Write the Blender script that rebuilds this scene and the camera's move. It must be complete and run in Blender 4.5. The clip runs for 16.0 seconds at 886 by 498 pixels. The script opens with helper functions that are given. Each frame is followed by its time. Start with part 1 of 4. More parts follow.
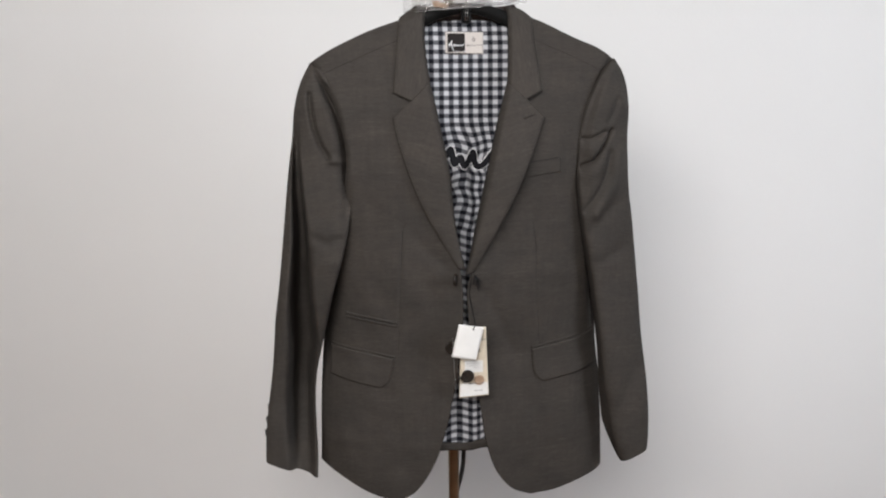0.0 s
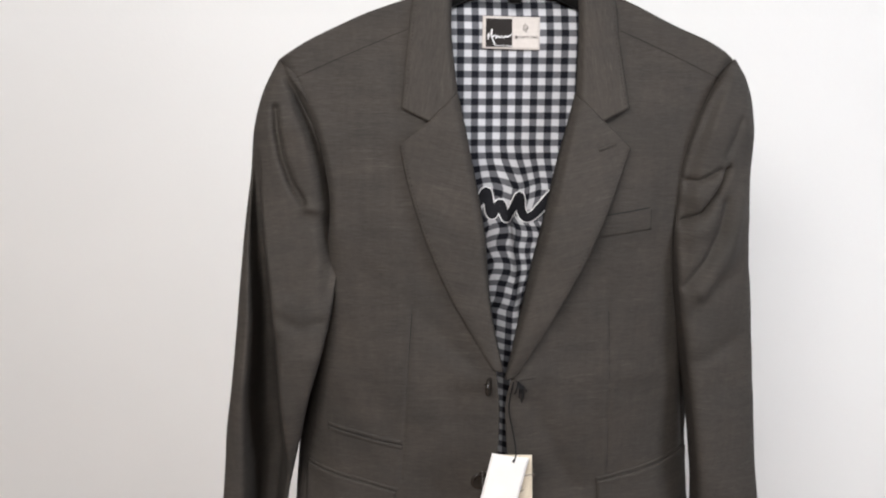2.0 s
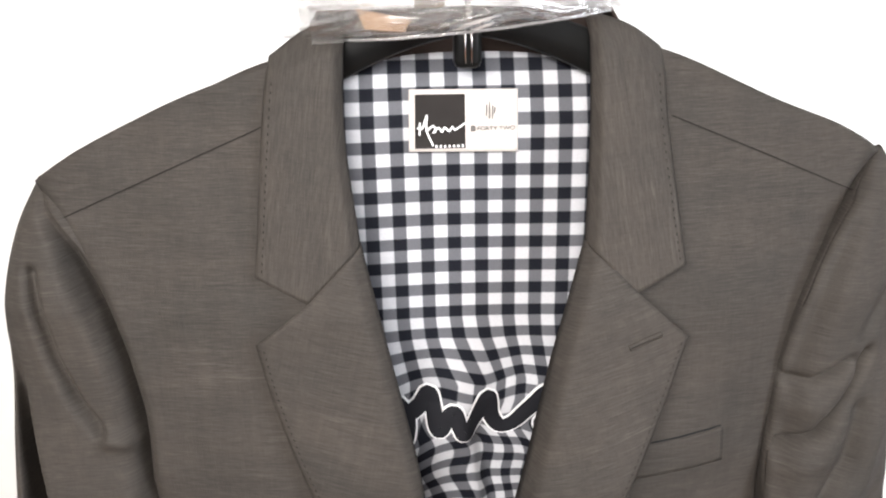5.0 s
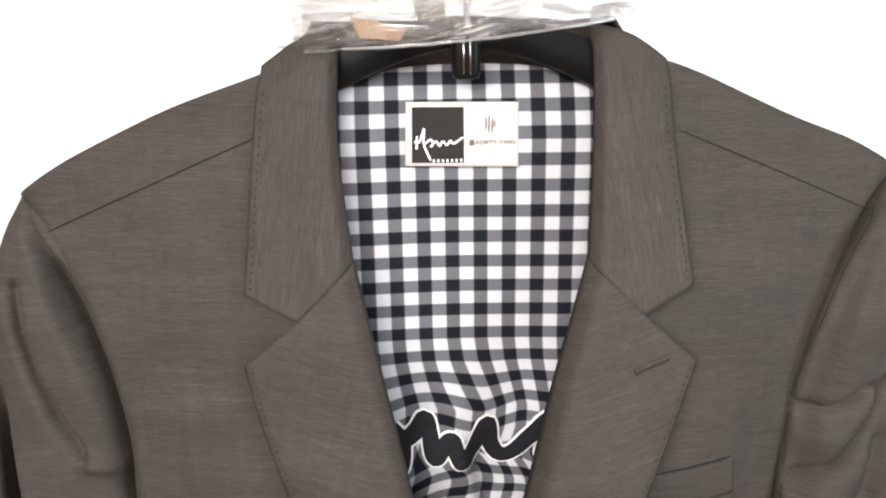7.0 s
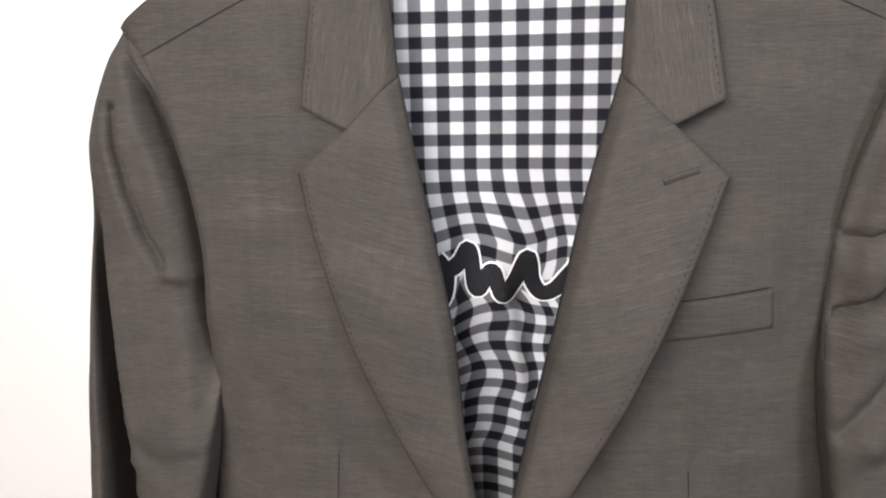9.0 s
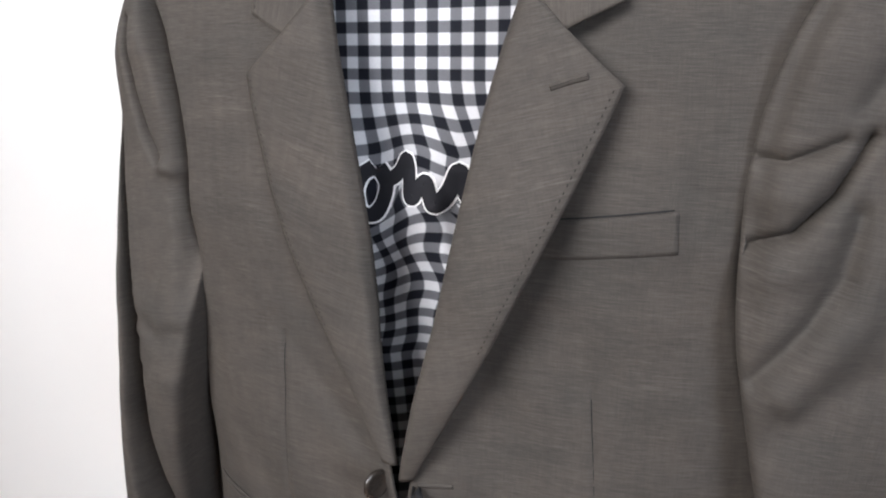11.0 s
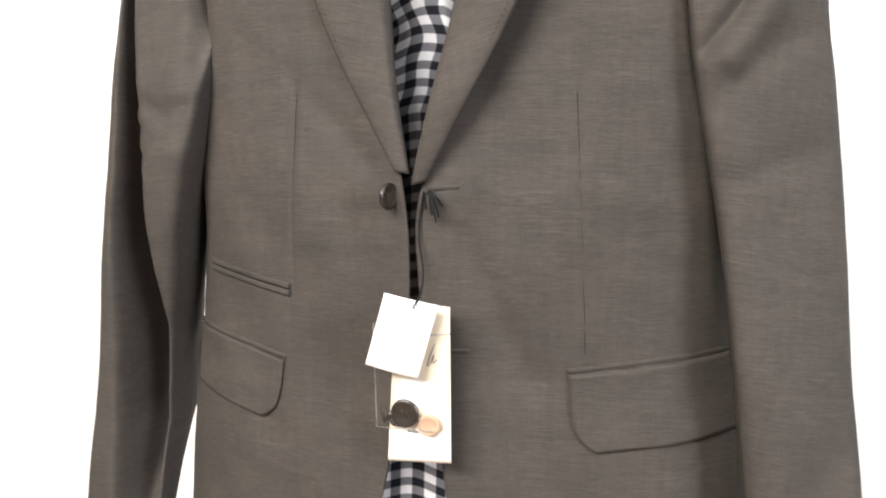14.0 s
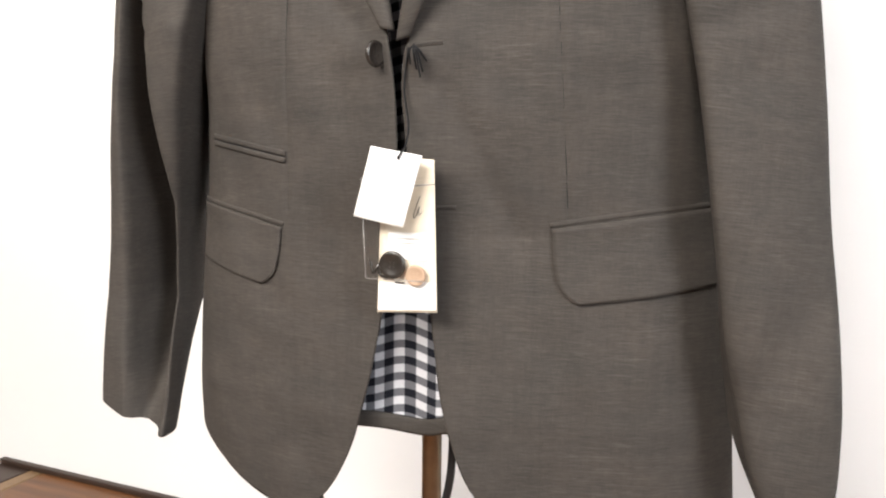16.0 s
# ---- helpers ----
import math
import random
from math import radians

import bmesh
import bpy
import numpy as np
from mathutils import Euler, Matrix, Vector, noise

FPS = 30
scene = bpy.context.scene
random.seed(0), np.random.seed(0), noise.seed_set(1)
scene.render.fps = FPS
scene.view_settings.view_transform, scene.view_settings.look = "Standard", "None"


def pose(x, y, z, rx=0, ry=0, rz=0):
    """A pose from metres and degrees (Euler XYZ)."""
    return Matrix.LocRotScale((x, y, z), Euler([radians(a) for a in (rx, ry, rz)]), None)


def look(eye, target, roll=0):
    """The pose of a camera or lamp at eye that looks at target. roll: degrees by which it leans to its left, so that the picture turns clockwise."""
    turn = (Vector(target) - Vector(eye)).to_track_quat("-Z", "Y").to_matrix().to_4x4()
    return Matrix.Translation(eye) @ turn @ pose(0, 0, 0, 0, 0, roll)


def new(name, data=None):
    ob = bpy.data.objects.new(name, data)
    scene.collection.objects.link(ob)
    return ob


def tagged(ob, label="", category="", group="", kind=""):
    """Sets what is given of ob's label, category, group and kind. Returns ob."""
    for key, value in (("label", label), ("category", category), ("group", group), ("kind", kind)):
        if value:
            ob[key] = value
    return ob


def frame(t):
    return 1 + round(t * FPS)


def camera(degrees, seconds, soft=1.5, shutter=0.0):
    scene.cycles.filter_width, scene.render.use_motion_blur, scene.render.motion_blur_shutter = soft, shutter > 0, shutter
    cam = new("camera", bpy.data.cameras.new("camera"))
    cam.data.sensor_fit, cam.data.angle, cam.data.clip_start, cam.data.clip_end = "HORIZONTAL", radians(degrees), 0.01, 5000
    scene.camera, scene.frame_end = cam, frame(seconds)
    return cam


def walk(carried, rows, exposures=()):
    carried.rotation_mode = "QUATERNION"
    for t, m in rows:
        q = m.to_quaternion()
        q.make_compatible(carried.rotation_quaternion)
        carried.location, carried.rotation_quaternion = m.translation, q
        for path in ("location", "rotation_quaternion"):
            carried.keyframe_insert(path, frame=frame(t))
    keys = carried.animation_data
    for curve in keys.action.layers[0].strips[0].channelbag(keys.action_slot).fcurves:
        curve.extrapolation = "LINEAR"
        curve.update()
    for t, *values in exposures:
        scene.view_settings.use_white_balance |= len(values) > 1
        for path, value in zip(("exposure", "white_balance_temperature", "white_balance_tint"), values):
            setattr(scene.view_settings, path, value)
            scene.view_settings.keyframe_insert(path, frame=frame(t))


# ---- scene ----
cam = camera(59.2, 16.0, soft=2.1)
METRES, EYE, TILT, LEAN, TURN = 1.73, 1.25, 0.0, 0.0, 0.0
PATH = [
    (0, (0.0430, -0.0157, 1.5029), (0.0200, 1.9510, 1.1404), -0.72),
    (0.5, (0.0020, 0.0587, 1.4983), (0.0590, 2.0256, 1.1408), -0.90),
    (1, (0.0070, 0.1659, 1.5008), (0.0570, 2.1243, 1.0981), -0.53),
    (1.5, (0.0650, 0.3054, 1.5126), (-0.0430, 2.2679, 1.1427), 0.03),
    (2, (0.0370, 0.4195, 1.5412), (-0.0590, 2.3771, 1.1428), 0.29),
    (2.5, (0.0300, 0.5196, 1.5929), (0.0250, 2.4717, 1.1578), -0.63),
    (3, (0.0570, 0.6138, 1.6181), (0.0120, 2.5355, 1.0657), -1.25),
    (3.5, (0.1080, 0.6986, 1.6421), (-0.0280, 2.6219, 1.1107), -1.44),
    (4, (0.1200, 0.7466, 1.6484), (-0.0410, 2.6653, 1.1077), -1.88),
    (4.5, (0.1050, 0.8037, 1.6714), (-0.0130, 2.7039, 1.0589), -1.15),
    (5, (0.0880, 0.8428, 1.6682), (-0.0610, 2.7406, 1.0551), -1.22),
    (7.5, (0.0950, 0.8578, 1.6451), (-0.0999, 2.7803, 1.1292), -0.86),
    (8, (0.0940, 0.8352, 1.6107), (-0.1500, 2.7540, 1.1024), -0.62),
    (8.5, (0.1180, 0.8142, 1.5800), (-0.2011, 2.7200, 1.0640), -0.63),
    (8.7, (0.1280, 0.8071, 1.5579), (-0.2511, 2.7144, 1.0905), -0.84),
    (10.8, (0.3200, 0.8703, 1.5096), (-0.6917, 2.5294, 1.0363), -0.46),
    (11, (0.3290, 0.8597, 1.4963), (-0.6853, 2.5159, 1.0184), 0.12),
    (11.5, (0.3290, 0.8310, 1.4619), (-0.6468, 2.5218, 1.0275), -0.74),
    (12, (0.2940, 0.7946, 1.4300), (-0.5188, 2.5805, 1.0431), -1.03),
    (12.5, (0.2580, 0.7757, 1.3776), (-0.3851, 2.6526, 1.1254), -0.99),
    (13, (0.2730, 0.7411, 1.3230), (-0.3861, 2.6141, 1.0827), -0.77),
    (13.5, (0.2970, 0.7082, 1.2823), (-0.4040, 2.5686, 1.0646), 0.61),
    (14, (0.2960, 0.6987, 1.2423), (-0.4100, 2.5588, 1.0380), 1.08),
    (14.5, (0.2900, 0.6858, 1.2000), (-0.3929, 2.5543, 0.9940), 0.80),
    (15, (0.2900, 0.6731, 1.1698), (-0.3983, 2.5409, 0.9762), 0.28),
    (15.5, (0.2960, 0.6719, 1.1578), (-0.4489, 2.5160, 0.9472), -0.22),
    (16, (0.3440, 0.6865, 1.1490), (-0.4430, 2.5071, 0.8919), 0.55),
]
from mathutils.bvhtree import BVHTree

# ---- exposure keys ----
EXPOSURES = [(0.0, 0.02, 6220, 10), (1.0, -0.02, 6220, 10), (2.0, 0.32, 6250, 10), (2.5, 0.47, 6300, 10), (3.0, 0.80, 6350, 10), (4.0, 1.03, 6350, 10), (5.0, 1.03, 6350, 10), (7.5, 0.95, 6450, 10), (8.5, 1.0, 6400, 10),
             (11.0, 1.08, 6020, 10), (12.0, 1.42, 6300, 10), (12.5, 1.6, 6350, 10), (13.5, 1.6, 6450, 10), (14.5, 1.42, 6550, 10), (16.0, 1.33, 6550, 10)]
walk(cam, [(t, look(eye, target, roll)) for t, eye, target, roll in PATH], EXPOSURES)

# ---- world and light ----
world = bpy.data.worlds.new("world")
scene.world = world
world.use_nodes = True
world.node_tree.nodes["Background"].inputs[0].default_value = (0.8, 0.85, 1.0, 1)
world.node_tree.nodes["Background"].inputs[1].default_value = 0.2


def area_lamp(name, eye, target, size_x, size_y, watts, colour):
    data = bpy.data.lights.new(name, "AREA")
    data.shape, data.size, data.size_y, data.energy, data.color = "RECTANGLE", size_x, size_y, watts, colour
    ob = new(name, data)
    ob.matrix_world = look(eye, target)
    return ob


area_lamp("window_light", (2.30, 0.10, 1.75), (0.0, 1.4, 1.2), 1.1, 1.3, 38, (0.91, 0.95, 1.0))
area_lamp("ceiling_lamp_light", (-0.36, -0.68, 2.54), (0.0, 1.4, 0.9), 1.6, 1.2, 104, (1.0, 0.952, 0.895))

# ---- materials ----


def mat(name, rough=0.6, metal=0.0):
    m = bpy.data.materials.new(name)
    m.use_nodes = True
    b = m.node_tree.nodes["Principled BSDF"]
    b.inputs["Roughness"].default_value, b.inputs["Metallic"].default_value = rough, metal
    return m, m.node_tree.nodes, m.node_tree.links, b


def noise_node(n, l, vec, scale, detail=3.0, rough=0.5):
    t = n.new("ShaderNodeTexNoise")
    t.inputs["Scale"].default_value, t.inputs["Detail"].default_value, t.inputs["Roughness"].default_value = scale, detail, rough
    l.new(vec, t.inputs["Vector"])
    return t.outputs["Fac"]


def mapped(n, l, scale=(1, 1, 1), turn=(0, 0, 0), source="Object"):
    """Texture coordinates, first turned, then scaled."""
    c, rot, mp = n.new("ShaderNodeTexCoord"), n.new("ShaderNodeMapping"), n.new("ShaderNodeMapping")
    rot.inputs["Rotation"].default_value = [radians(a) for a in turn]
    mp.inputs["Scale"].default_value = scale
    l.new(c.outputs[source], rot.inputs["Vector"])
    l.new(rot.outputs["Vector"], mp.inputs["Vector"])
    return mp.outputs["Vector"]


def ramp(n, l, fac, stops):
    r = n.new("ShaderNodeValToRGB")
    e = r.color_ramp.elements
    while len(e) < len(stops):
        e.new(0.5)
    for k, (p, c) in zip(e, stops):
        k.position, k.color = p, (*c, 1)
    l.new(fac, r.inputs["Fac"])
    return r.outputs["Color"]


def math_node(n, l, op, a, b=None):
    t = n.new("ShaderNodeMath")
    t.operation = op
    for s, v in zip(t.inputs, (a, b)):
        if v is None:
            continue
        if isinstance(v, (int, float)):
            s.default_value = v
        else:
            l.new(v, s)
    return t.outputs[0]


def mix_rgb(n, l, fac, a, b, kind="MIX"):
    t = n.new("ShaderNodeMixRGB")
    t.blend_type = kind
    for s, v in zip(t.inputs, (fac, a, b)):
        if isinstance(v, (int, float)):
            s.default_value = v
        elif isinstance(v, tuple):
            s.default_value = (*v, 1)
        else:
            l.new(v, s)
    return t.outputs[0]


def bump(n, l, b, height, strength, distance):
    t = n.new("ShaderNodeBump")
    t.inputs["Strength"].default_value, t.inputs["Distance"].default_value = strength, distance
    l.new(height, t.inputs["Height"])
    l.new(t.outputs[0], b.inputs["Normal"])


def plain(name, colour, rough=0.6, metal=0.0, vary=0.12, scale=60.0, spec=0.5):
    m, n, l, b = mat(name, rough, metal)
    b.inputs["Specular IOR Level"].default_value = spec
    f = noise_node(n, l, mapped(n, l), scale, 4)
    lo, hi = [tuple(min(1, c * k) for c in colour) for k in (1 - vary, 1 + vary)]
    l.new(ramp(n, l, f, [(0.3, lo), (0.7, hi)]), b.inputs["Base Color"])
    bump(n, l, b, f, 0.15, 0.001)
    return m


def suiting(name, turn=0.0, gain=1.0):
    """Grey-brown two-tone wool with horizontal slubs; turn: degrees by which the grain leans."""
    m, n, l, b = mat(name, 0.72)
    slub = noise_node(n, l, mapped(n, l, (95, 95, 1500), (0, turn, 0)), 1.0, 4, 0.6)
    warp = noise_node(n, l, mapped(n, l, (1300, 1300, 80), (0, turn, 0)), 1.0, 3, 0.6)
    blot = noise_node(n, l, mapped(n, l, (1, 1, 1.5), (0, turn, 0)), 14.0, 5, 0.62)
    band = noise_node(n, l, mapped(n, l, (9, 9, 150), (0, turn, 0)), 1.0, 4, 0.6)
    post = noise_node(n, l, mapped(n, l, (150, 150, 7), (0, turn, 0)), 1.0, 3, 0.55)
    c = ramp(n, l, slub, [(0.25, (0.0340 * gain, 0.0303 * gain, 0.0272 * gain)), (0.50, (0.0455 * gain, 0.0404 * gain, 0.0362 * gain)), (0.78, (0.0620 * gain, 0.0552 * gain, 0.0494 * gain))])
    c = mix_rgb(n, l, 0.40, c, ramp(n, l, warp, [(0.25, (0.70, 0.71, 0.73)), (0.75, (1.28, 1.26, 1.23))]), "MULTIPLY")
    patch = noise_node(n, l, mapped(n, l, (1, 1, 1.6), (0, turn, 0)), 9.0, 3, 0.5)
    streak = noise_node(n, l, mapped(n, l, (34, 34, 620), (0, turn, 0)), 1.0, 4, 0.7)
    fac = math_node(n, l, "MULTIPLY", ramp(n, l, patch, [(0.44, (0, 0, 0)), (0.64, (1, 1, 1))]), ramp(n, l, streak, [(0.54, (0, 0, 0)), (0.70, (0.7, 0.7, 0.7))]))
    c = mix_rgb(n, l, fac, c, (0.078 * gain, 0.070 * gain, 0.063 * gain))
    dark = math_node(n, l, "MULTIPLY", ramp(n, l, patch, [(0.36, (1, 1, 1)), (0.56, (0, 0, 0))]), ramp(n, l, streak, [(0.32, (0.6, 0.6, 0.6)), (0.45, (0, 0, 0))]))
    c = mix_rgb(n, l, dark, c, (0.026 * gain, 0.0235 * gain, 0.0215 * gain))
    c = mix_rgb(n, l, 0.36, c, ramp(n, l, band, [(0.3, (0.80, 0.80, 0.81)), (0.7, (1.18, 1.17, 1.15))]), "MULTIPLY")
    c = mix_rgb(n, l, 0.30, c, ramp(n, l, post, [(0.3, (0.82, 0.83, 0.84)), (0.7, (1.17, 1.16, 1.14))]), "MULTIPLY")
    c = mix_rgb(n, l, 0.6, c, ramp(n, l, blot, [(0.3, (0.80, 0.83, 0.845)), (0.5, (1.0, 0.995, 0.99)), (0.7, (1.20, 1.165, 1.13))]), "MULTIPLY")
    l.new(c, b.inputs["Base Color"])
    b.inputs["Specular IOR Level"].default_value = 0.12
    h = math_node(n, l, "ADD", slub, math_node(n, l, "MULTIPLY", warp, 0.7))
    bump(n, l, b, h, 0.35, 0.0006)
    return m


def gingham(name):
    """Woven check: white, grey and navy squares on the sheet's own weave coordinates (one unit a repeat)."""
    m, n, l, b = mat(name, 0.75)
    b.inputs["Specular IOR Level"].default_value = 0.08
    uv = n.new("ShaderNodeUVMap")
    sep = n.new("ShaderNodeSeparateXYZ")
    l.new(uv.outputs[0], sep.inputs[0])
    bands = []
    for k in (0, 1):
        f = math_node(n, l, "FRACT", sep.outputs[k])
        d = math_node(n, l, "ABSOLUTE", math_node(n, l, "SUBTRACT", f, 0.5))
        mr = n.new("ShaderNodeMapRange")
        for key, v in zip(("From Min", "From Max", "To Min", "To Max"), (0.222, 0.272, 1, 0)):
            mr.inputs[key].default_value = v
        l.new(d, mr.inputs["Value"])
        bands.append(mr.outputs[0])
    s = math_node(n, l, "MULTIPLY", math_node(n, l, "ADD", *bands), 0.5)
    c = ramp(n, l, s, [(0.0, (0.50, 0.50, 0.525)), (0.5, (0.112, 0.114, 0.126)), (1.0, (0.0085, 0.009, 0.013))])
    fine = noise_node(n, l, mapped(n, l, (900, 900, 900)), 1.0, 2)
    c = mix_rgb(n, l, 0.35, c, ramp(n, l, fine, [(0.3, (0.8, 0.8, 0.82)), (0.7, (1.1, 1.1, 1.1))]), "MULTIPLY")
    l.new(c, b.inputs["Base Color"])
    bump(n, l, b, fine, 0.2, 0.0004)
    return m


def painted_wall(name, colour):
    m, n, l, b = mat(name, 0.85)
    big = noise_node(n, l, mapped(n, l), 0.9, 3)
    fine = noise_node(n, l, mapped(n, l), 120, 4)
    lo, hi = [tuple(c * k for c in colour) for k in (0.97, 1.02)]
    l.new(ramp(n, l, big, [(0.3, lo), (0.7, hi)]), b.inputs["Base Color"])
    bump(n, l, b, fine, 0.12, 0.002)
    return m


def wood(name):
    m, n, l, b = mat(name, 0.42)
    g = noise_node(n, l, mapped(n, l, (3, 40, 40)), 1.0, 5, 0.6)
    rnd = n.new("ShaderNodeObjectInfo").outputs["Random"]
    c = ramp(n, l, g, [(0.3, (0.085, 0.036, 0.014)), (0.7, (0.19, 0.085, 0.034))])
    c = mix_rgb(n, l, 0.6, c, ramp(n, l, rnd, [(0.0, (0.75, 0.7, 0.7)), (1.0, (1.2, 1.15, 1.1))]), "MULTIPLY")
    l.new(c, b.inputs["Base Color"])
    bump(n, l, b, g, 0.2, 0.001)
    return m


def film_material(name, white, gloss):
    """Clear wrinkled polythene: mostly see-through, with a hard gloss and a little milkiness."""
    m, n, l, b = mat(name, 0.12)
    out = n["Material Output"]
    tr, gl, df = n.new("ShaderNodeBsdfTransparent"), n.new("ShaderNodeBsdfGlossy"), n.new("ShaderNodeBsdfTranslucent")
    gl.inputs["Roughness"].default_value = 0.1
    gl.inputs["Color"].default_value = (1, 1, 1, 1)
    m1, m2 = n.new("ShaderNodeMixShader"), n.new("ShaderNodeMixShader")
    lw = n.new("ShaderNodeLayerWeight")
    lw.inputs["Blend"].default_value = gloss
    m1.inputs[0].default_value = white
    l.new(tr.outputs[0], m1.inputs[1])
    l.new(df.outputs[0], m1.inputs[2])
    l.new(lw.outputs["Facing"], m2.inputs[0])
    l.new(m1.outputs[0], m2.inputs[1])
    l.new(gl.outputs[0], m2.inputs[2])
    l.new(m2.outputs[0], out.inputs["Surface"])
    n.remove(b)
    return m


CLOTH = suiting("grey_brown_suiting")
CLOTH_SLEEVE_L = suiting("suiting_sleeve_leaning_out", 6)
CLOTH_SLEEVE_R = suiting("suiting_sleeve_leaning_in", -6)
CLOTH_LAPEL_L = suiting("suiting_lapel_bias", -14, 1.05)
CLOTH_LAPEL_R = suiting("suiting_lapel_bias_mirrored", 14, 1.05)
CLOTH_COLLAR_L = suiting("suiting_collar", 82, 1.05)
CLOTH_COLLAR_R = suiting("suiting_collar_mirrored", 98, 1.05)
CHECK = gingham("gingham_lining")
# Thread colour, also used to paint the shade in the pocket slits.
DARK_THREAD_AND_SHADE = plain("dark_thread_and_shade", (0.012, 0.012, 0.013), 0.7, spec=0.1)
FELT = plain("dark_undercollar", (0.050, 0.036, 0.031), 0.9, spec=0.1)
APPLIQUE = plain("charcoal_applique", (0.014, 0.014, 0.017), 0.7, spec=0.1)
WHITE_THREAD = plain("white_thread", (0.75, 0.75, 0.76), 0.6)
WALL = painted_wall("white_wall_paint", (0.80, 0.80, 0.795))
# Unseen side and back walls: beige darkened to cut the light they bounce.
LOW_BOUNCE_BEIGE = painted_wall("unseen_wall_low_bounce_beige", (0.26, 0.245, 0.225))
CEILING = painted_wall("white_ceiling_paint", (0.8, 0.8, 0.8))
WOOD = wood("brown_floor_wood")
DARK_WOOD = plain("dark_stained_wood", (0.035, 0.020, 0.014), 0.45)
PALE_WOOD = plain("pale_worn_wood", (0.20, 0.125, 0.065), 0.5)
TRIM = plain("dark_skirting_paint", (0.03, 0.025, 0.03), 0.5)
BLACK_PLASTIC = plain("black_plastic", (0.006, 0.006, 0.006), 0.42, spec=0.15)
TONAL = plain("tonal_thread", (0.020, 0.0175, 0.016), 0.8, spec=0.1)
STEEL = plain("polished_steel", (0.55, 0.54, 0.52), 0.25, 1.0, 0.05)
BRASS = plain("aged_brass_steel", (0.30, 0.235, 0.16), 0.38, 1.0)
RUBBER = plain("black_rubber", (0.013, 0.013, 0.014), 0.5)
CARD = plain("white_card", (0.74, 0.73, 0.71), 0.55, 0, 0.03)
CREAM = plain("cream_card", (0.64, 0.56, 0.44), 0.6, 0, 0.06)
HORN = plain("dark_horn_button", (0.022, 0.018, 0.015), 0.22)
TAN = plain("tan_paper", (0.36, 0.245, 0.165), 0.6)
SATIN = plain("ivory_satin", (0.53, 0.49, 0.46), 0.5, 0, 0.04, 300, 0.2)
LABEL_BLACK = plain("woven_black", (0.02, 0.017, 0.016), 0.6, spec=0.1)
INK = plain("grey_ink", (0.10, 0.09, 0.085), 0.7)
FAINT_INK = plain("faint_ink", (0.45, 0.44, 0.43), 0.7)
FILM = film_material("clear_polythene", 0.13, 0.34)
FILM_EDGE = film_material("rolled_polythene_edge", 0.35, 0.5)
POUCH = film_material("clear_pouch_film", 0.04, 0.12)

# ---- builders ----


def part(name, bm, material, parent=None, label="", smooth=True):
    me = bpy.data.meshes.new(name)
    bm.normal_update()
    bm.to_mesh(me)
    bm.free()
    me.materials.append(material)
    if smooth:
        me.polygons.foreach_set("use_smooth", [True] * len(me.polygons))
    ob = new(name, me)
    ob.parent = parent
    if label:
        ob["label"] = label
    return ob


def thicken(ob, d, offset=-1.0):
    s = ob.modifiers.new("thickness", "SOLIDIFY")
    s.thickness, s.offset = d, offset
    return ob


def box(bm, x0, x1, y0, y1, z0, z1, bevel=0.0):
    r = bmesh.ops.create_cube(bm, size=1.0, matrix=Matrix.Translation(((x0 + x1) / 2, (y0 + y1) / 2, (z0 + z1) / 2)) @ Matrix.Diagonal((x1 - x0, y1 - y0, z1 - z0, 1)))
    if bevel:
        es = list({e for v in r["verts"] for e in v.link_edges})
        bmesh.ops.bevel(bm, geom=es, offset=bevel, segments=2, affect="EDGES", profile=0.5)


def box_part(name, dims, material, parent=None, label="", bevel=0.0):
    bm = bmesh.new()
    box(bm, *dims, bevel=bevel)
    return part(name, bm, material, parent, label, smooth=False)


def spline(pts, n):
    """n points along a line through pts, evenly spaced: smooth through a list, broken through a tuple."""
    p = np.array(pts, float)
    if len(p) > 2 and not isinstance(pts, tuple):
        ext = np.vstack([2 * p[0] - p[1], p, 2 * p[-1] - p[-2]])
        out = []
        for i in range(len(p) - 1):
            a, b, c, d = ext[i:i + 4]
            for t in np.linspace(0, 1, 24, endpoint=False):
                out.append(0.5 * (2 * b + (c - a) * t + (2 * a - 5 * b + 4 * c - d) * t * t + (3 * b - a - 3 * c + d) * t ** 3))
        p = np.array(out + [p[-1]])
    s = np.concatenate([[0], np.cumsum(np.linalg.norm(np.diff(p, axis=0), axis=1))])
    return np.stack([np.interp(np.linspace(0, s[-1], n), s, p[:, k]) for k in range(p.shape[1])], 1)


def coons(inner, outer, top, bottom, nu, nv):
    """A net of (u, w) between four edge lines: inner and outer run from top to bottom, top and bottom from inner to outer."""
    a, b, c, d = spline(inner, nv), spline(outer, nv), spline(top, nu), spline(bottom, nu)
    s, t = np.linspace(0, 1, nu)[None, :, None], np.linspace(0, 1, nv)[:, None, None]
    ruled = (1 - s) * a[:, None] + s * b[:, None] + (1 - t) * c[None] + t * d[None]
    corner = (1 - t) * ((1 - s) * c[0] + s * c[-1]) + t * ((1 - s) * d[0] + s * d[-1])
    return ruled - corner


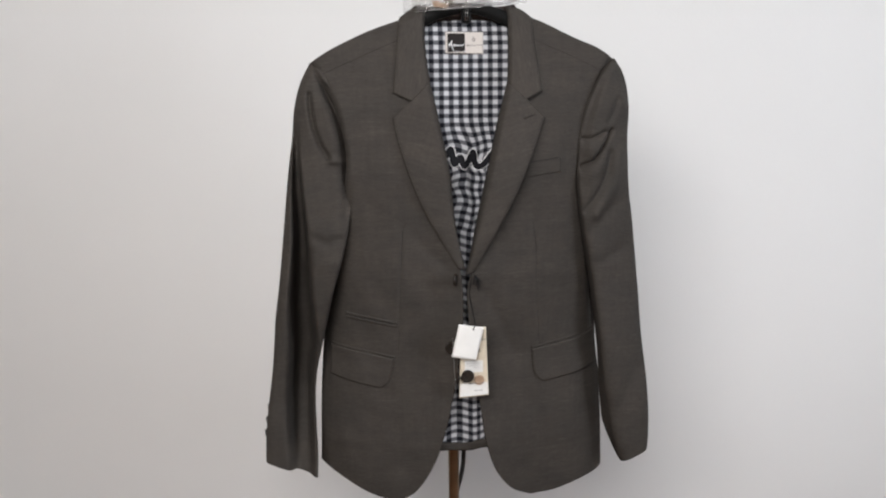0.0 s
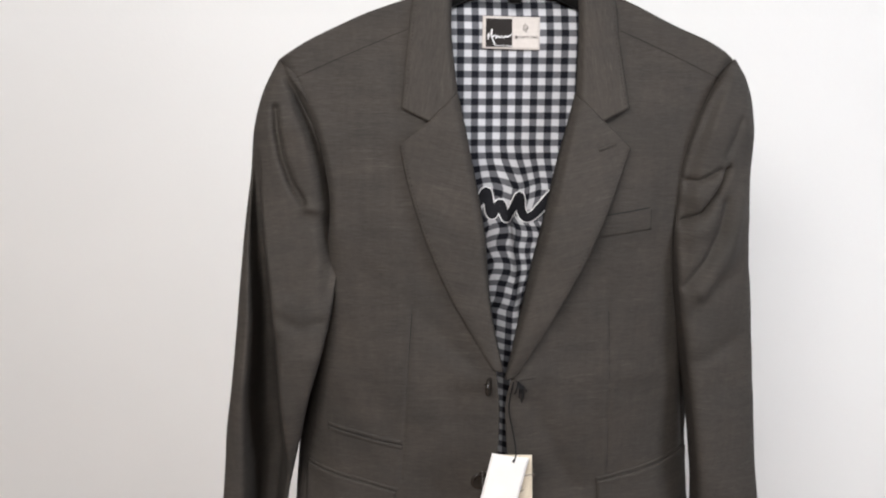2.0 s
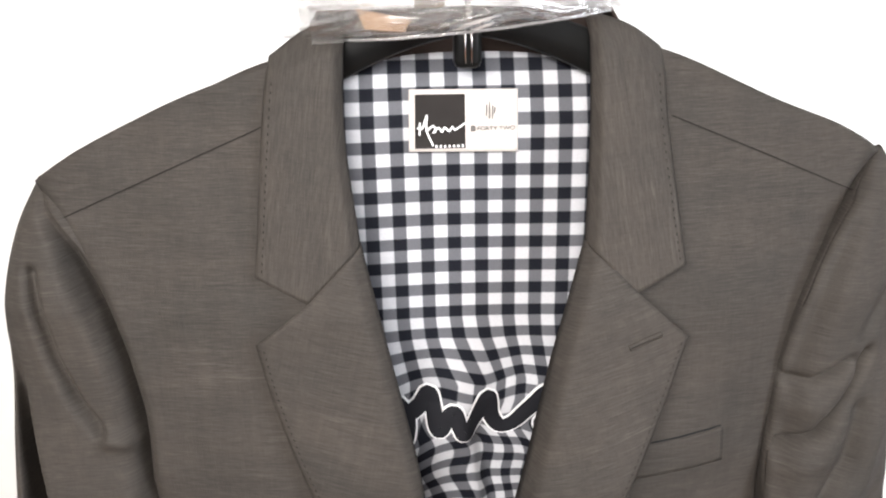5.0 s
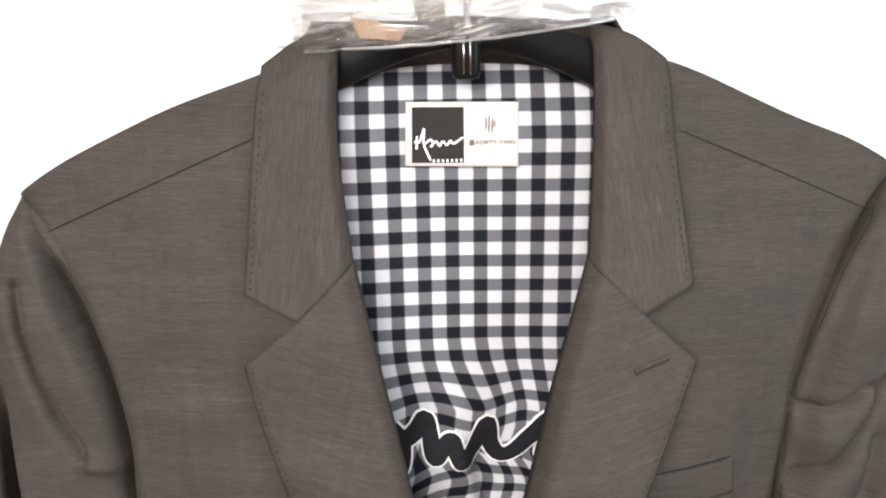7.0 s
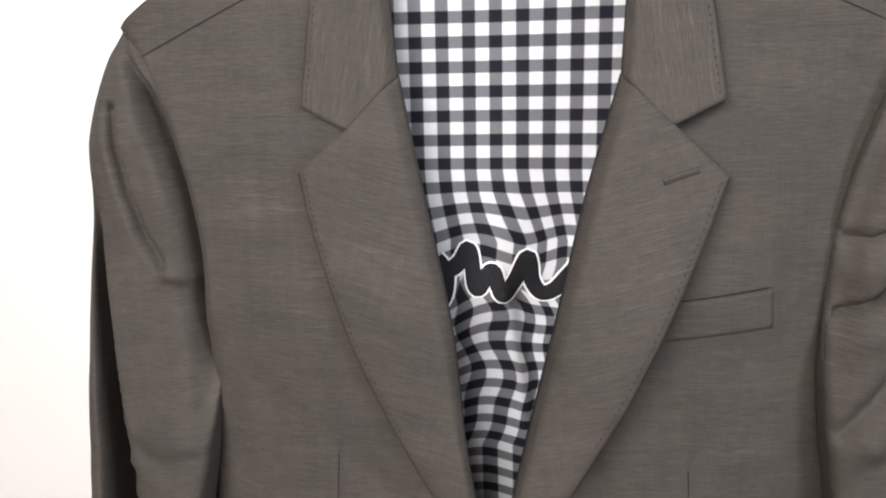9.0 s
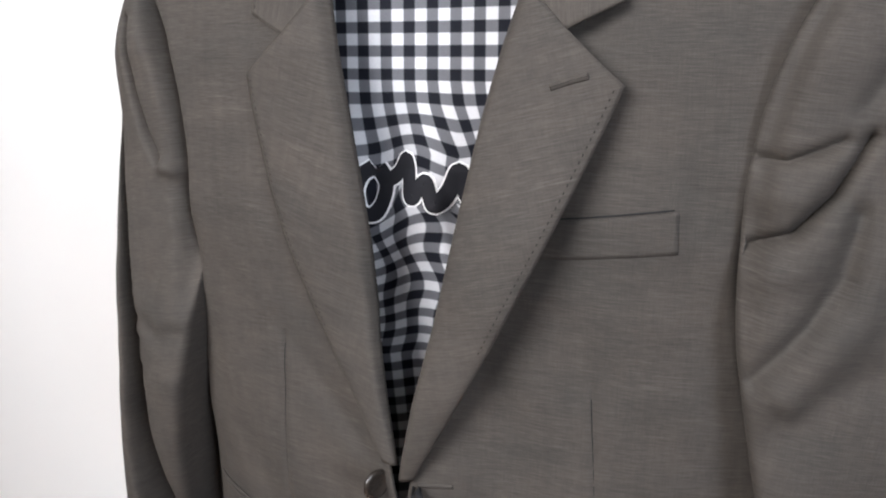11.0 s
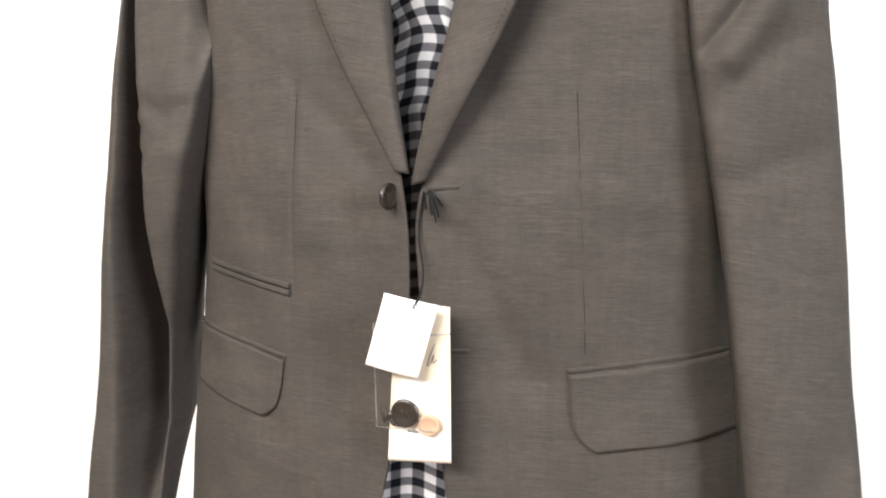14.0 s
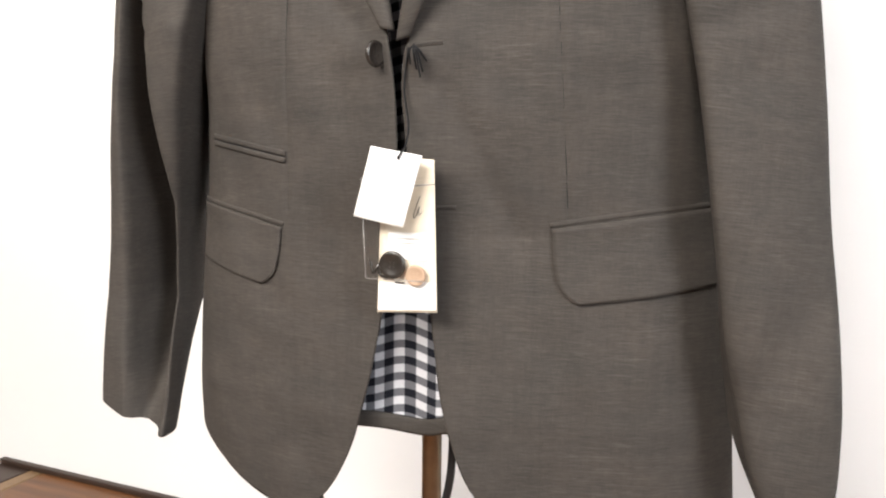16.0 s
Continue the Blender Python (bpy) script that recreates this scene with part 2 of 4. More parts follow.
def sheet(net, depth, flip=False, weave=None):
    """A bmesh over the net of (u, w), at v = depth(u, w, i, j)."""
    bm = bmesh.new()
    nv, nu = net.shape[:2]
    vs = [[bm.verts.new((net[i, j, 0], depth(net[i, j, 0], net[i, j, 1], i / (nv - 1), j / (nu - 1)), net[i, j, 1])) for j in range(nu)] for i in range(nv)]
    lay = bm.loops.layers.uv.new("UVMap") if weave else None
    for i in range(nv - 1):
        for j in range(nu - 1):
            q = [vs[i][j], vs[i + 1][j], vs[i + 1][j + 1], vs[i][j + 1]]
            f = bm.faces.new(q[::-1] if flip else q)
            if weave:
                for lp in f.loops:
                    lp[lay].uv = weave(lp.vert.co.x, lp.vert.co.z)
    return bm


def tube(pts, r, sides=10, closed_ends=True):
    """A bmesh tube along 3D points; r: one radius or one a point."""
    bm = bmesh.new()
    p = [Vector(q) for q in pts]
    rs = r if hasattr(r, "__len__") else [r] * len(p)
    rings, ref = [], None
    for i, q in enumerate(p):
        d = (p[min(i + 1, len(p) - 1)] - p[max(i - 1, 0)]).normalized()
        ref = d.orthogonal() if ref is None else (ref - d * ref.dot(d))
        ref.normalize()
        side = d.cross(ref)
        rings.append([bm.verts.new(q + (ref * math.cos(a) + side * math.sin(a)) * rs[i]) for a in np.linspace(0, 2 * math.pi, sides, endpoint=False)])
    for a, b in zip(rings, rings[1:]):
        for k in range(sides):
            bm.faces.new((a[k], a[(k + 1) % sides], b[(k + 1) % sides], b[k]))
    if closed_ends:
        bm.faces.new(rings[0][::-1])
        bm.faces.new(rings[-1])
    return bm


def thing(name, m, label, category, group=""):
    e = new(name)
    e.matrix_world = m
    return tagged(e, label, category, group)


# ---- the room ----
WALL_Y, WEST, EAST, SOUTH, HIGH = 1.90, -3.2, 2.4, -2.6, 2.6
# Only the north wall is seen; the rest close the room and bounce little.
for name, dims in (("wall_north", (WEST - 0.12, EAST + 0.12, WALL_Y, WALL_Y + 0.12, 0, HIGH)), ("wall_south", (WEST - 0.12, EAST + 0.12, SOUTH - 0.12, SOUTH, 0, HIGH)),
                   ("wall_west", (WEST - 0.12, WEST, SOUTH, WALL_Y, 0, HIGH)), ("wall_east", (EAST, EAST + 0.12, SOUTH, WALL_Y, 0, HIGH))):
    tagged(box_part(name, dims, WALL if name == "wall_north" else LOW_BOUNCE_BEIGE), "plain white painted plaster wall" if name == "wall_north" else "unseen plain beige wall, darkened to cut bounced light", "wall", kind="structure")
tagged(box_part("ceiling", (WEST - 0.12, EAST + 0.12, SOUTH - 0.12, WALL_Y + 0.12, HIGH, HIGH + 0.1), CEILING), "plain white ceiling above the room", "ceiling", kind="structure")
tagged(box_part("baseboard", (WEST, EAST, WALL_Y - 0.012, WALL_Y - 0.001, 0.0, 0.022), TRIM, bevel=0.003), "low dark strip where wall meets floor", "baseboard", kind="structure")
floor = tagged(box_part("floor", (WEST - 0.12, EAST + 0.12, SOUTH - 0.12, WALL_Y + 0.12, -0.1, -0.004), TRIM), "brown wooden plank floor", "floor", kind="structure")

# ---- the jacket ----
SPOT = pose(0.071, 1.265, 0, 0, 0, 7)
jacket = thing("suit_jacket", SPOT, "grey-brown wool suit jacket with gingham lining on a hanger", "jacket")


def at(w, ws, vals):
    return float(np.interp(w, ws, vals))


def bell(x, s):
    return math.exp(-(x / s) ** 2)


def half_width(w):
    return at(w, (0.78, 0.86, 1.0, 1.15, 1.3, 1.45, 1.53, 1.58, 1.7), (0.270, 0.266, 0.260, 0.248, 0.240, 0.238, 0.242, 0.256, 0.262))


def front_v(u, w):
    """How far back the front cloth lies at (u, w)."""
    a = at(w, (0.78, 0.92, 1.08, 1.22, 1.4, 1.5, 1.6, 1.66), (0.012, 0.000, 0.002, -0.012, -0.015, -0.012, 0.004, 0.014))
    a -= at(w, (0.85, 1.15, 1.25, 1.34), (0.012, 0.012, 0.012, 0.0)) * bell(u, 0.045)
    d = at(w, (1.2, 1.32, 1.42, 1.55, 1.62), (0.10, 0.075, 0.042, 0.035, 0.038))
    q = min(abs(u) / half_width(w), 0.995)
    return a + d * (1 - math.sqrt(1 - q ** 2.6))


def drape(u, w):
    """Soft unevenness of the hanging cloth."""
    low = at(w, (0.85, 1.0, 1.4, 1.55), (1.0, 1.0, 0.8, 0.3))
    pull = 0.004 * bell((u - 0.02) - 0.45 * (1.21 - w), 0.014) * at(w, (1.02, 1.10, 1.19, 1.215), (0, 1, 1, 0)) + 0.003 * bell((u + 0.04) + 0.9 * (w - 1.235), 0.016) * at(w, (1.225, 1.25, 1.29, 1.33), (0, 1, 0.7, 0))
    return pull + low * (0.0048 * noise.noise((u * 11, 3.1, w * 3.5)) + 0.0022 * noise.noise((u * 24 + w * 6, 5.5, w * 9))) + 0.0015 * noise.noise((u * 34, 7.7, w * 30))


def dart(u, w, side):
    """The long waist dart: a narrow groove."""
    if not 1.09 < w < 1.31:
        return 0.0
    c = side * (0.110 + 0.012 * (1.3 - w) / 0.2)
    return 0.0016 * bell(u - c, 0.0022)


def edge_turn(side, i, j):
    """The front's side edge turns back into the armhole; i runs down the edge, j out to it."""
    if side > 0:
        return 0.044 * (max(0, j - 0.89) / 0.11) ** 2 * at(i, (0.0, 0.03, 0.25, 0.36, 0.55, 0.75), (0.1, 0.5, 0.9, 1, 1, 0))
    return 0.012 * (max(0, j - 0.94) / 0.06) ** 2 * at(i, (0.0, 0.03, 0.35, 0.5), (0.2, 0.6, 0.7, 0)) + 0.030 * (max(0, j - 0.86) / 0.14) ** 2 * at(i, (0.28, 0.38, 0.55, 0.75), (0, 1, 1, 0))


FRONTS = {
    -1: dict(inner=[(-0.080, 1.645), (-0.078, 1.53), (-0.062, 1.45), (-0.042, 1.33), (-0.018, 1.239), (-0.0120, 1.160), (-0.019, 1.073), (-0.033, 0.989), (-0.046, 0.934), (-0.064, 0.881), (-0.092, 0.835), (-0.127, 0.812)],
             outer=[(-0.2475, 1.5735), (-0.228, 1.536), (-0.211, 1.500), (-0.201, 1.458), (-0.197, 1.412), (-0.206, 1.35), (-0.230, 1.27), (-0.243, 1.15), (-0.255, 1.0), (-0.260, 0.872)],
             top=[(-0.080, 1.645), (-0.107, 1.636), (-0.157, 1.619), (-0.212, 1.594), (-0.2475, 1.5735)],
             bottom=[(-0.127, 0.812), (-0.171, 0.825), (-0.221, 0.852), (-0.260, 0.872)]),
    1: dict(inner=[(0.080, 1.645), (0.080, 1.53), (0.060, 1.45), (0.036, 1.33), (-0.002, 1.225), (-0.0045, 1.160), (0.007, 1.072), (0.018, 0.985), (0.026, 0.930), (0.044, 0.872), (0.074, 0.830), (0.112, 0.810)],
            outer=[(0.2500, 1.5750), (0.224, 1.524), (0.202, 1.45), (0.193, 1.39), (0.200, 1.33), (0.222, 1.25), (0.238, 1.15), (0.250, 1.0), (0.262, 0.828)],
            top=[(0.080, 1.645), (0.116, 1.636), (0.174, 1.610), (0.215, 1.594), (0.2500, 1.5750)],
            bottom=[(0.112, 0.810), (0.151, 0.811), (0.205, 0.822), (0.262, 0.828)]),
}
for side, edges in FRONTS.items():
    net = coons(edges["inner"], edges["outer"], edges["top"], edges["bottom"], 110, 230)
    ob = part("front_panel", sheet(net, lambda u, w, i, j: front_v(u, w) + drape(u, w) + dart(u, w, side) + edge_turn(side, i, j), flip=side > 0), CLOTH, jacket)
    thicken(ob, 0.0018)


def seam_groove(u, w, line, deep, wide):
    """A narrow furrow along a broken line of (u, w) points."""
    best = 1e9
    for (a, b), (c, d) in zip(line, line[1:]):
        k = ((u - a) * (c - a) + (w - b) * (d - b)) / ((c - a) ** 2 + (d - b) ** 2)
        k = min(max(k, 0.0), 1.0)
        best = min(best, math.hypot(u - a - k * (c - a), w - b - k * (d - b)))
    return deep * bell(best, wide)


# the back of the jacket, hidden behind the lining, closes the body
def back_v(u, w):
    deep = at(w, (0.85, 1.1, 1.4, 1.55, 1.66), (0.084, 0.082, 0.086, 0.072, 0.052))
    q = min(abs(u) / (half_width(w) + 0.004), 1.0)
    edge = front_v(min(abs(u), 0.99 * half_width(w)), w) + 0.004
    return deep + (edge - deep) * q ** 6


net = coons([(-0.250, 1.572), (-0.232, 1.46), (-0.240, 1.15), (-0.263, 0.866)], [(0.252, 1.572), (0.232, 1.46), (0.240, 1.15), (0.264, 0.818)],
            [(-0.250, 1.572), (-0.157, 1.618), (-0.08, 1.640), (0.08, 1.640), (0.174, 1.609), (0.252, 1.572)], [(-0.263, 0.866), (-0.12, 0.905), (0, 0.912), (0.12, 0.90), (0.264, 0.818)], 60, 70)
thicken(part("back_panel", sheet(net, lambda u, w, i, j: back_v(u, w) + drape(u, w + 5)), CLOTH, jacket), 0.002)

# ---- sleeves ----
SLEEVES = {
    -1: dict(inner=[(-0.241, 1.571), (-0.220, 1.55), (-0.200, 1.50), (-0.190, 1.45), (-0.189, 1.40), (-0.192, 1.35), (-0.199, 1.30), (-0.211, 1.25), (-0.226, 1.2), (-0.238, 1.15), (-0.250, 1.1), (-0.261, 1.05), (-0.2665, 1.0), (-0.266, 0.95), (-0.265, 0.9), (-0.266, 0.866)],
             outer=[(-0.251, 1.5735), (-0.268, 1.54), (-0.279, 1.50), (-0.285, 1.45), (-0.293, 1.40), (-0.2995, 1.35), (-0.3055, 1.30), (-0.312, 1.25), (-0.319, 1.2), (-0.327, 1.15), (-0.332, 1.1), (-0.338, 1.05), (-0.346, 1.0), (-0.353, 0.95), (-0.356, 0.905), (-0.3565, 0.889)]),
    1: dict(inner=[(0.245, 1.570), (0.223, 1.548), (0.199, 1.50), (0.187, 1.45), (0.185, 1.40), (0.1875, 1.35), (0.196, 1.30), (0.206, 1.25), (0.216, 1.2), (0.224, 1.15), (0.231, 1.10), (0.238, 1.05), (0.245, 1.0), (0.256, 0.95), (0.268, 0.90), (0.282, 0.861)],
            outer=[(0.2545, 1.5755), (0.272, 1.545), (0.2775, 1.50), (0.2755, 1.45), (0.276, 1.40), (0.281, 1.35), (0.290, 1.30), (0.304, 1.20), (0.313, 1.10), (0.3195, 1.05), (0.325, 1.0), (0.329, 0.95), (0.329, 0.90), (0.327, 0.882)]),
}


def sleeve_edges(side, w):
    """How far back a sleeve's inner and outer edges hang at height w."""
    if side < 0:
        return (at(w, (0.86, 0.9, 0.95, 1.0, 1.05, 1.1, 1.15, 1.2, 1.25, 1.3, 1.35, 1.4, 1.45, 1.5, 1.57), (0.020, 0.030, 0.040, 0.055, 0.052, 0.040, 0.025, 0.012, 0.002, 0.002, 0.008, 0.014, 0.014, 0.012, 0.030)),
                at(w, (0.86, 0.95, 1.0, 1.1, 1.2, 1.3, 1.45, 1.5, 1.57), (0.046, 0.050, 0.052, 0.045, 0.040, 0.035, 0.035, 0.032, 0.040)))
    return (at(w, (0.86, 0.9, 0.95, 1.0, 1.05, 1.1, 1.2, 1.3, 1.35, 1.45, 1.5, 1.55, 1.57), (0.025, 0.020, 0.020, 0.012, 0.008, 0.004, 0.006, 0.000, -0.006, -0.006, -0.006, 0.006, 0.030)),
            at(w, (0.86, 0.95, 1.1, 1.2, 1.3, 1.4, 1.5, 1.55, 1.575), (0.022, 0.026, 0.035, 0.042, 0.036, 0.024, 0.034, 0.045, 0.040)))


# creases (+) and ridges (-) that fan out of the armpit of one sleeve
RIGHT_FOLDS = (
    ([(0.186, 1.4470), (0.202, 1.4460), (0.212, 1.4505), (0.226, 1.4570)], 0.0075, 0.0034),
    ([(0.186, 1.4005), (0.208, 1.4100), (0.2245, 1.4300), (0.238, 1.4590)], 0.0115, 0.0040),
    ([(0.196, 1.328), (0.2196, 1.3600), (0.2335, 1.3880), (0.2375, 1.420)], 0.0075, 0.0068),
    ([(0.234, 1.474), (0.244, 1.492), (0.250, 1.508)], 0.0040, 0.006),
    ([(0.191, 1.385), (0.212, 1.392), (0.226, 1.414)], -0.0040, 0.009),
    ([(0.2153, 1.322), (0.247, 1.371), (0.257, 1.424)], -0.0060, 0.010),
    ([(0.191, 1.428), (0.210, 1.430), (0.226, 1.446)], -0.0040, 0.008),
    ([(0.205, 1.290), (0.235, 1.325), (0.268, 1.340)], 0.0035, 0.013),
    ([(0.215, 1.235), (0.250, 1.250), (0.285, 1.262)], 0.0025, 0.012),
)


def sleeve_fold(side, u, w, s):
    """Inward (+) push of the sleeve's front cloth; s runs from 0 at the outer edge to 1 at the body."""
    f = 0.0035 * noise.noise((u * 14 + side, 1.7, w * 8)) + 0.0012 * noise.noise((u * 40, 4.2, w * 30 + side))
    f += 0.005 * bell(s - 0.95, 0.10) * at(w, (1.34, 1.40), (0, 1))
    tuck = at(w, (1.35, 1.412, 1.458, 1.50, 1.536, 1.56), (0.97, 0.95, 0.90, 0.82, 0.70, 0.5) if side < 0 else (0.98, 0.97, 0.96, 0.94, 0.90, 0.8))
    f += (0.027 if side < 0 else 0.006) * bell(s - tuck, 0.10) * at(w, (1.30, 1.38, 1.53, 1.56), (0, 1, 1, 0.5))
    if side < 0:
        f += seam_groove(u, w, [(-0.2535, 1.522), (-0.252, 1.497), (-0.248, 1.469), (-0.239, 1.442), (-0.2263, 1.421)], 0.0095, 0.0040)
        f -= seam_groove(u, w, [(-0.222, 1.418), (-0.205, 1.4145), (-0.194, 1.415)], 0.0060, 0.0060)
        f += seam_groove(u, w, [(-0.215, 1.36), (-0.24, 1.325)], 0.002, 0.007)
        f += seam_groove(u, w, [(-0.212, 1.29), (-0.235, 1.283), (-0.262, 1.296)], 0.0025, 0.008)
        c = at(w, (0.88, 1.0, 1.095, 1.19, 1.288, 1.36, 1.43, 1.48), (0.72, 0.68, 0.63, 0.43, 0.28, 0.18, 0.10, 0.06))
        wide = at(w, (0.9, 1.0, 1.095, 1.19, 1.288, 1.43), (0.20, 0.24, 0.24, 0.18, 0.10, 0.05))
        f += at(w, (0.86, 0.95, 1.10, 1.20, 1.30, 1.40, 1.48), (0.014, 0.062, 0.084, 0.080, 0.062, 0.030, 0.0)) * math.exp(-((s - c) / wide) ** 4)
    else:
        for line, deep, wide in RIGHT_FOLDS:
            f += seam_groove(u, w, line, deep, wide)
        f += 0.004 * bell(w - 1.02, 0.05) * math.sin(s * 7 + w * 30)
    return f


def sleeve(side):
    e = SLEEVES[side]
    n, around = 320, 176
    a, b = spline(e["inner"], n), spline(e["outer"], n)
    bm = bmesh.new()
    rings = []
    for i in range(n):
        t = i / (n - 1)
        c, h = (a[i] + b[i]) / 2, (b[i] - a[i]) / 2
        deep = at(t, (0, 0.03, 0.10, 0.25, 0.5, 1), (0.004, 0.016, 0.021, 0.020, 0.018, 0.014)), at(t, (0, 0.03, 0.10, 0.25, 0.5, 1), (0.004, 0.030, 0.056, 0.062, 0.048, 0.034))
        round_u, round_v = at(t, (0.2, 0.36), (0.9, 0.62)), at(t, (0.2, 0.36), (0.9, 0.66))
        ring = []
        for k in range(around):
            th = 2 * math.pi * k / around
            cx, sn = math.cos(th), math.sin(th)
            x = math.copysign(abs(cx) ** round_u, cx)
            y = math.copysign(abs(sn) ** round_v, sn)
            p = c + h * x
            if sn < 0:
                y_push = sleeve_fold(side, p[0], p[1], (1 - x) / 2) * min(1, 10 * t) * abs(sn) ** 0.5
            else:
                y_push = 0.004 * noise.noise((p[0] * 10, 9.0, p[1] * 8))
                if side < 0:
                    y_push += at(p[1], (0.9, 1.0, 1.3, 1.42), (0.0, 0.034, 0.030, 0.0)) * sn
                if side > 0:
                    p = p + np.array((-0.020 * at(t, (0.7, 0.9, 1), (0, 1, 0.8)) * sn * (1 - x) / 2, 0.03 * at(t, (0.9, 1), (0, 1)) * sn))
            near, far = sleeve_edges(side, p[1])
            ring.append(bm.verts.new((p[0], (near + far) / 2 + (far - near) / 2 * x + deep[sn > 0] * y + y_push, p[1])))
        rings.append(ring)
    for p, q in zip(rings, rings[1:]):
        for k in range(around):
            f = (p[k], p[(k + 1) % around], q[(k + 1) % around], q[k])
            bm.faces.new(f if side < 0 else f[::-1])
    bm.faces.new(rings[0])
    bmesh.ops.recalc_face_normals(bm, faces=bm.faces)
    ob = part("sleeve", bm, CLOTH_SLEEVE_L if side < 0 else CLOTH_SLEEVE_R, jacket)
    return thicken(ob, 0.0018)


sleeves = {s: sleeve(s) for s in (-1, 1)}


def button_mesh(r, thick):
    """A four-hole button with a raised rim, its face towards -v."""
    bm = bmesh.new()
    profile = [(0, 0.25), (0.55, 0.25), (0.68, 0.45), (0.84, 0.5), (0.96, 0.35), (1.0, 0.0), (0.9, -0.45), (0, -0.5)]
    rings = [[bm.verts.new((r * q * math.cos(a), -thick * z, r * q * math.sin(a))) for a in np.linspace(0, 2 * math.pi, 28, endpoint=False)] if q else [bm.verts.new((0, -thick * z, 0))] for q, z in profile]
    for p, q in zip(rings, rings[1:]):
        for k in range(28):
            c = [p[k % len(p)], p[(k + 1) % len(p)], q[(k + 1) % len(q)], q[k % len(q)]]
            bm.faces.new(list(dict.fromkeys(c)))
    for a in (0.785, 2.356, 3.927, 5.498):
        m = Matrix.Translation((0.22 * r * math.cos(a), -0.27 * thick, 0.22 * r * math.sin(a))) @ Matrix.Rotation(math.pi / 2, 4, "X")
        bmesh.ops.create_cone(bm, cap_ends=True, segments=8, radius1=0.09 * r, radius2=0.09 * r, depth=0.08 * thick, matrix=m)
    bmesh.ops.recalc_face_normals(bm, faces=bm.faces)
    return bm


# cuff buttons on the outer back edge of each sleeve
for side, spots in ((-1, ((-0.345, 0.985), (-0.349, 0.962), (-0.352, 0.939))), (1, ((0.327, 0.968), (0.330, 0.945), (0.331, 0.922)))):
    for u, w in spots:
        b = part("cuff_button", button_mesh(0.0075, 0.004), HORN, sleeves[side], "small dark horn cuff button")
        b.matrix_basis = pose(u + (-0.0020 if side < 0 else -0.004), sleeve_edges(side, w)[1] + (0.003 if side < 0 else 0.030), w, 0, 0, 75 * side)

# ---- lapels and collar ----
LAPELS = {
    -1: dict(inner=[(-0.063, 1.539), (-0.049, 1.472), (-0.034, 1.393), (-0.026, 1.31), (-0.012, 1.238)], outer=[(-0.122, 1.485), (-0.114, 1.445), (-0.095, 1.384), (-0.067, 1.32), (-0.020, 1.240)],
             top=((-0.063, 1.5405), (-0.0915, 1.5105), (-0.122, 1.485)), bottom=((-0.012, 1.238), (-0.020, 1.240))),
    1: dict(inner=[(0.064, 1.538), (0.046, 1.472), (0.031, 1.402), (0.015, 1.330), (-0.007, 1.230)], outer=[(0.121, 1.482), (0.106, 1.443), (0.083, 1.389), (0.053, 1.327), (0.001, 1.233)],
            top=((0.064, 1.5385), (0.0895, 1.5115), (0.121, 1.482)), bottom=((-0.007, 1.230), (0.001, 1.233))),
}
COLLARS = {
    -1: dict(inner=[(-0.067, 1.657), (-0.069, 1.60), (-0.063, 1.5390)], outer=[(-0.106, 1.640), (-0.111, 1.605), (-0.120, 1.523)],
             top=[(-0.067, 1.657), (-0.086, 1.653), (-0.106, 1.640)], bottom=((-0.063, 1.5390), (-0.0915, 1.5092), (-0.120, 1.523))),
    1: dict(inner=[(0.067, 1.659), (0.067, 1.60), (0.064, 1.5370)], outer=[(0.105, 1.640), (0.107, 1.603), (0.118, 1.524)],
            top=[(0.067, 1.659), (0.088, 1.652), (0.106, 1.640)], bottom=((0.064, 1.5370), (0.0895, 1.5102), (0.118, 1.524))),
}


def fold_lift(j, roll, edge):
    """Lift of a folded leaf over the cloth under it: a full roll at the inner edge, flatter towards the outer."""
    return (0.003 + (roll - 0.003) * min(1, j / 0.10)) * (1 - j) ** 0.6 + edge * j ** 0.5


leaves, collar_leaves = {}, {}
for side in (-1, 1):
    e = LAPELS[side]
    net = coons(e["inner"], e["outer"], e["top"], e["bottom"], 36, 90)
    ob = part("lapel", sheet(net, lambda u, w, i, j: front_v(u, w) - fold_lift(j, (0.010 if side < 0 else at(i, (0, 0.3), (0.010, 0.016))) * at(i, (0, 0.8, 1), (1, 0.9, 0.3)), 0.0058 if side < 0 else at(i, (0, 0.25, 0.5, 0.75, 1), (0.010, 0.022, 0.029, 0.024, 0.005))) + 0.6 * drape(u, w + 3) - 0.0022 * bell(i - 0.42, 0.16) * j, flip=side > 0), CLOTH_LAPEL_L if side < 0 else CLOTH_LAPEL_R, jacket)
    leaves[side] = thicken(ob, 0.0020)
    e = COLLARS[side]
    net = coons(e["inner"], e["outer"], e["top"], e["bottom"], 41, 50)
    ob = part("collar_leaf", sheet(net, lambda u, w, i, j: front_v(u, w) - fold_lift(j, 0.010, 0.0042 if side < 0 else at(i, (0, 0.5, 1), (0.006, 0.007, 0.010))) - 0.0006 + 0.014 * max(0, 0.12 - i) / 0.12 * (1 - 0.5 * j), flip=side > 0), CLOTH_COLLAR_L if side < 0 else CLOTH_COLLAR_R, jacket)
    collar_leaves[side] = thicken(ob, 0.0014)

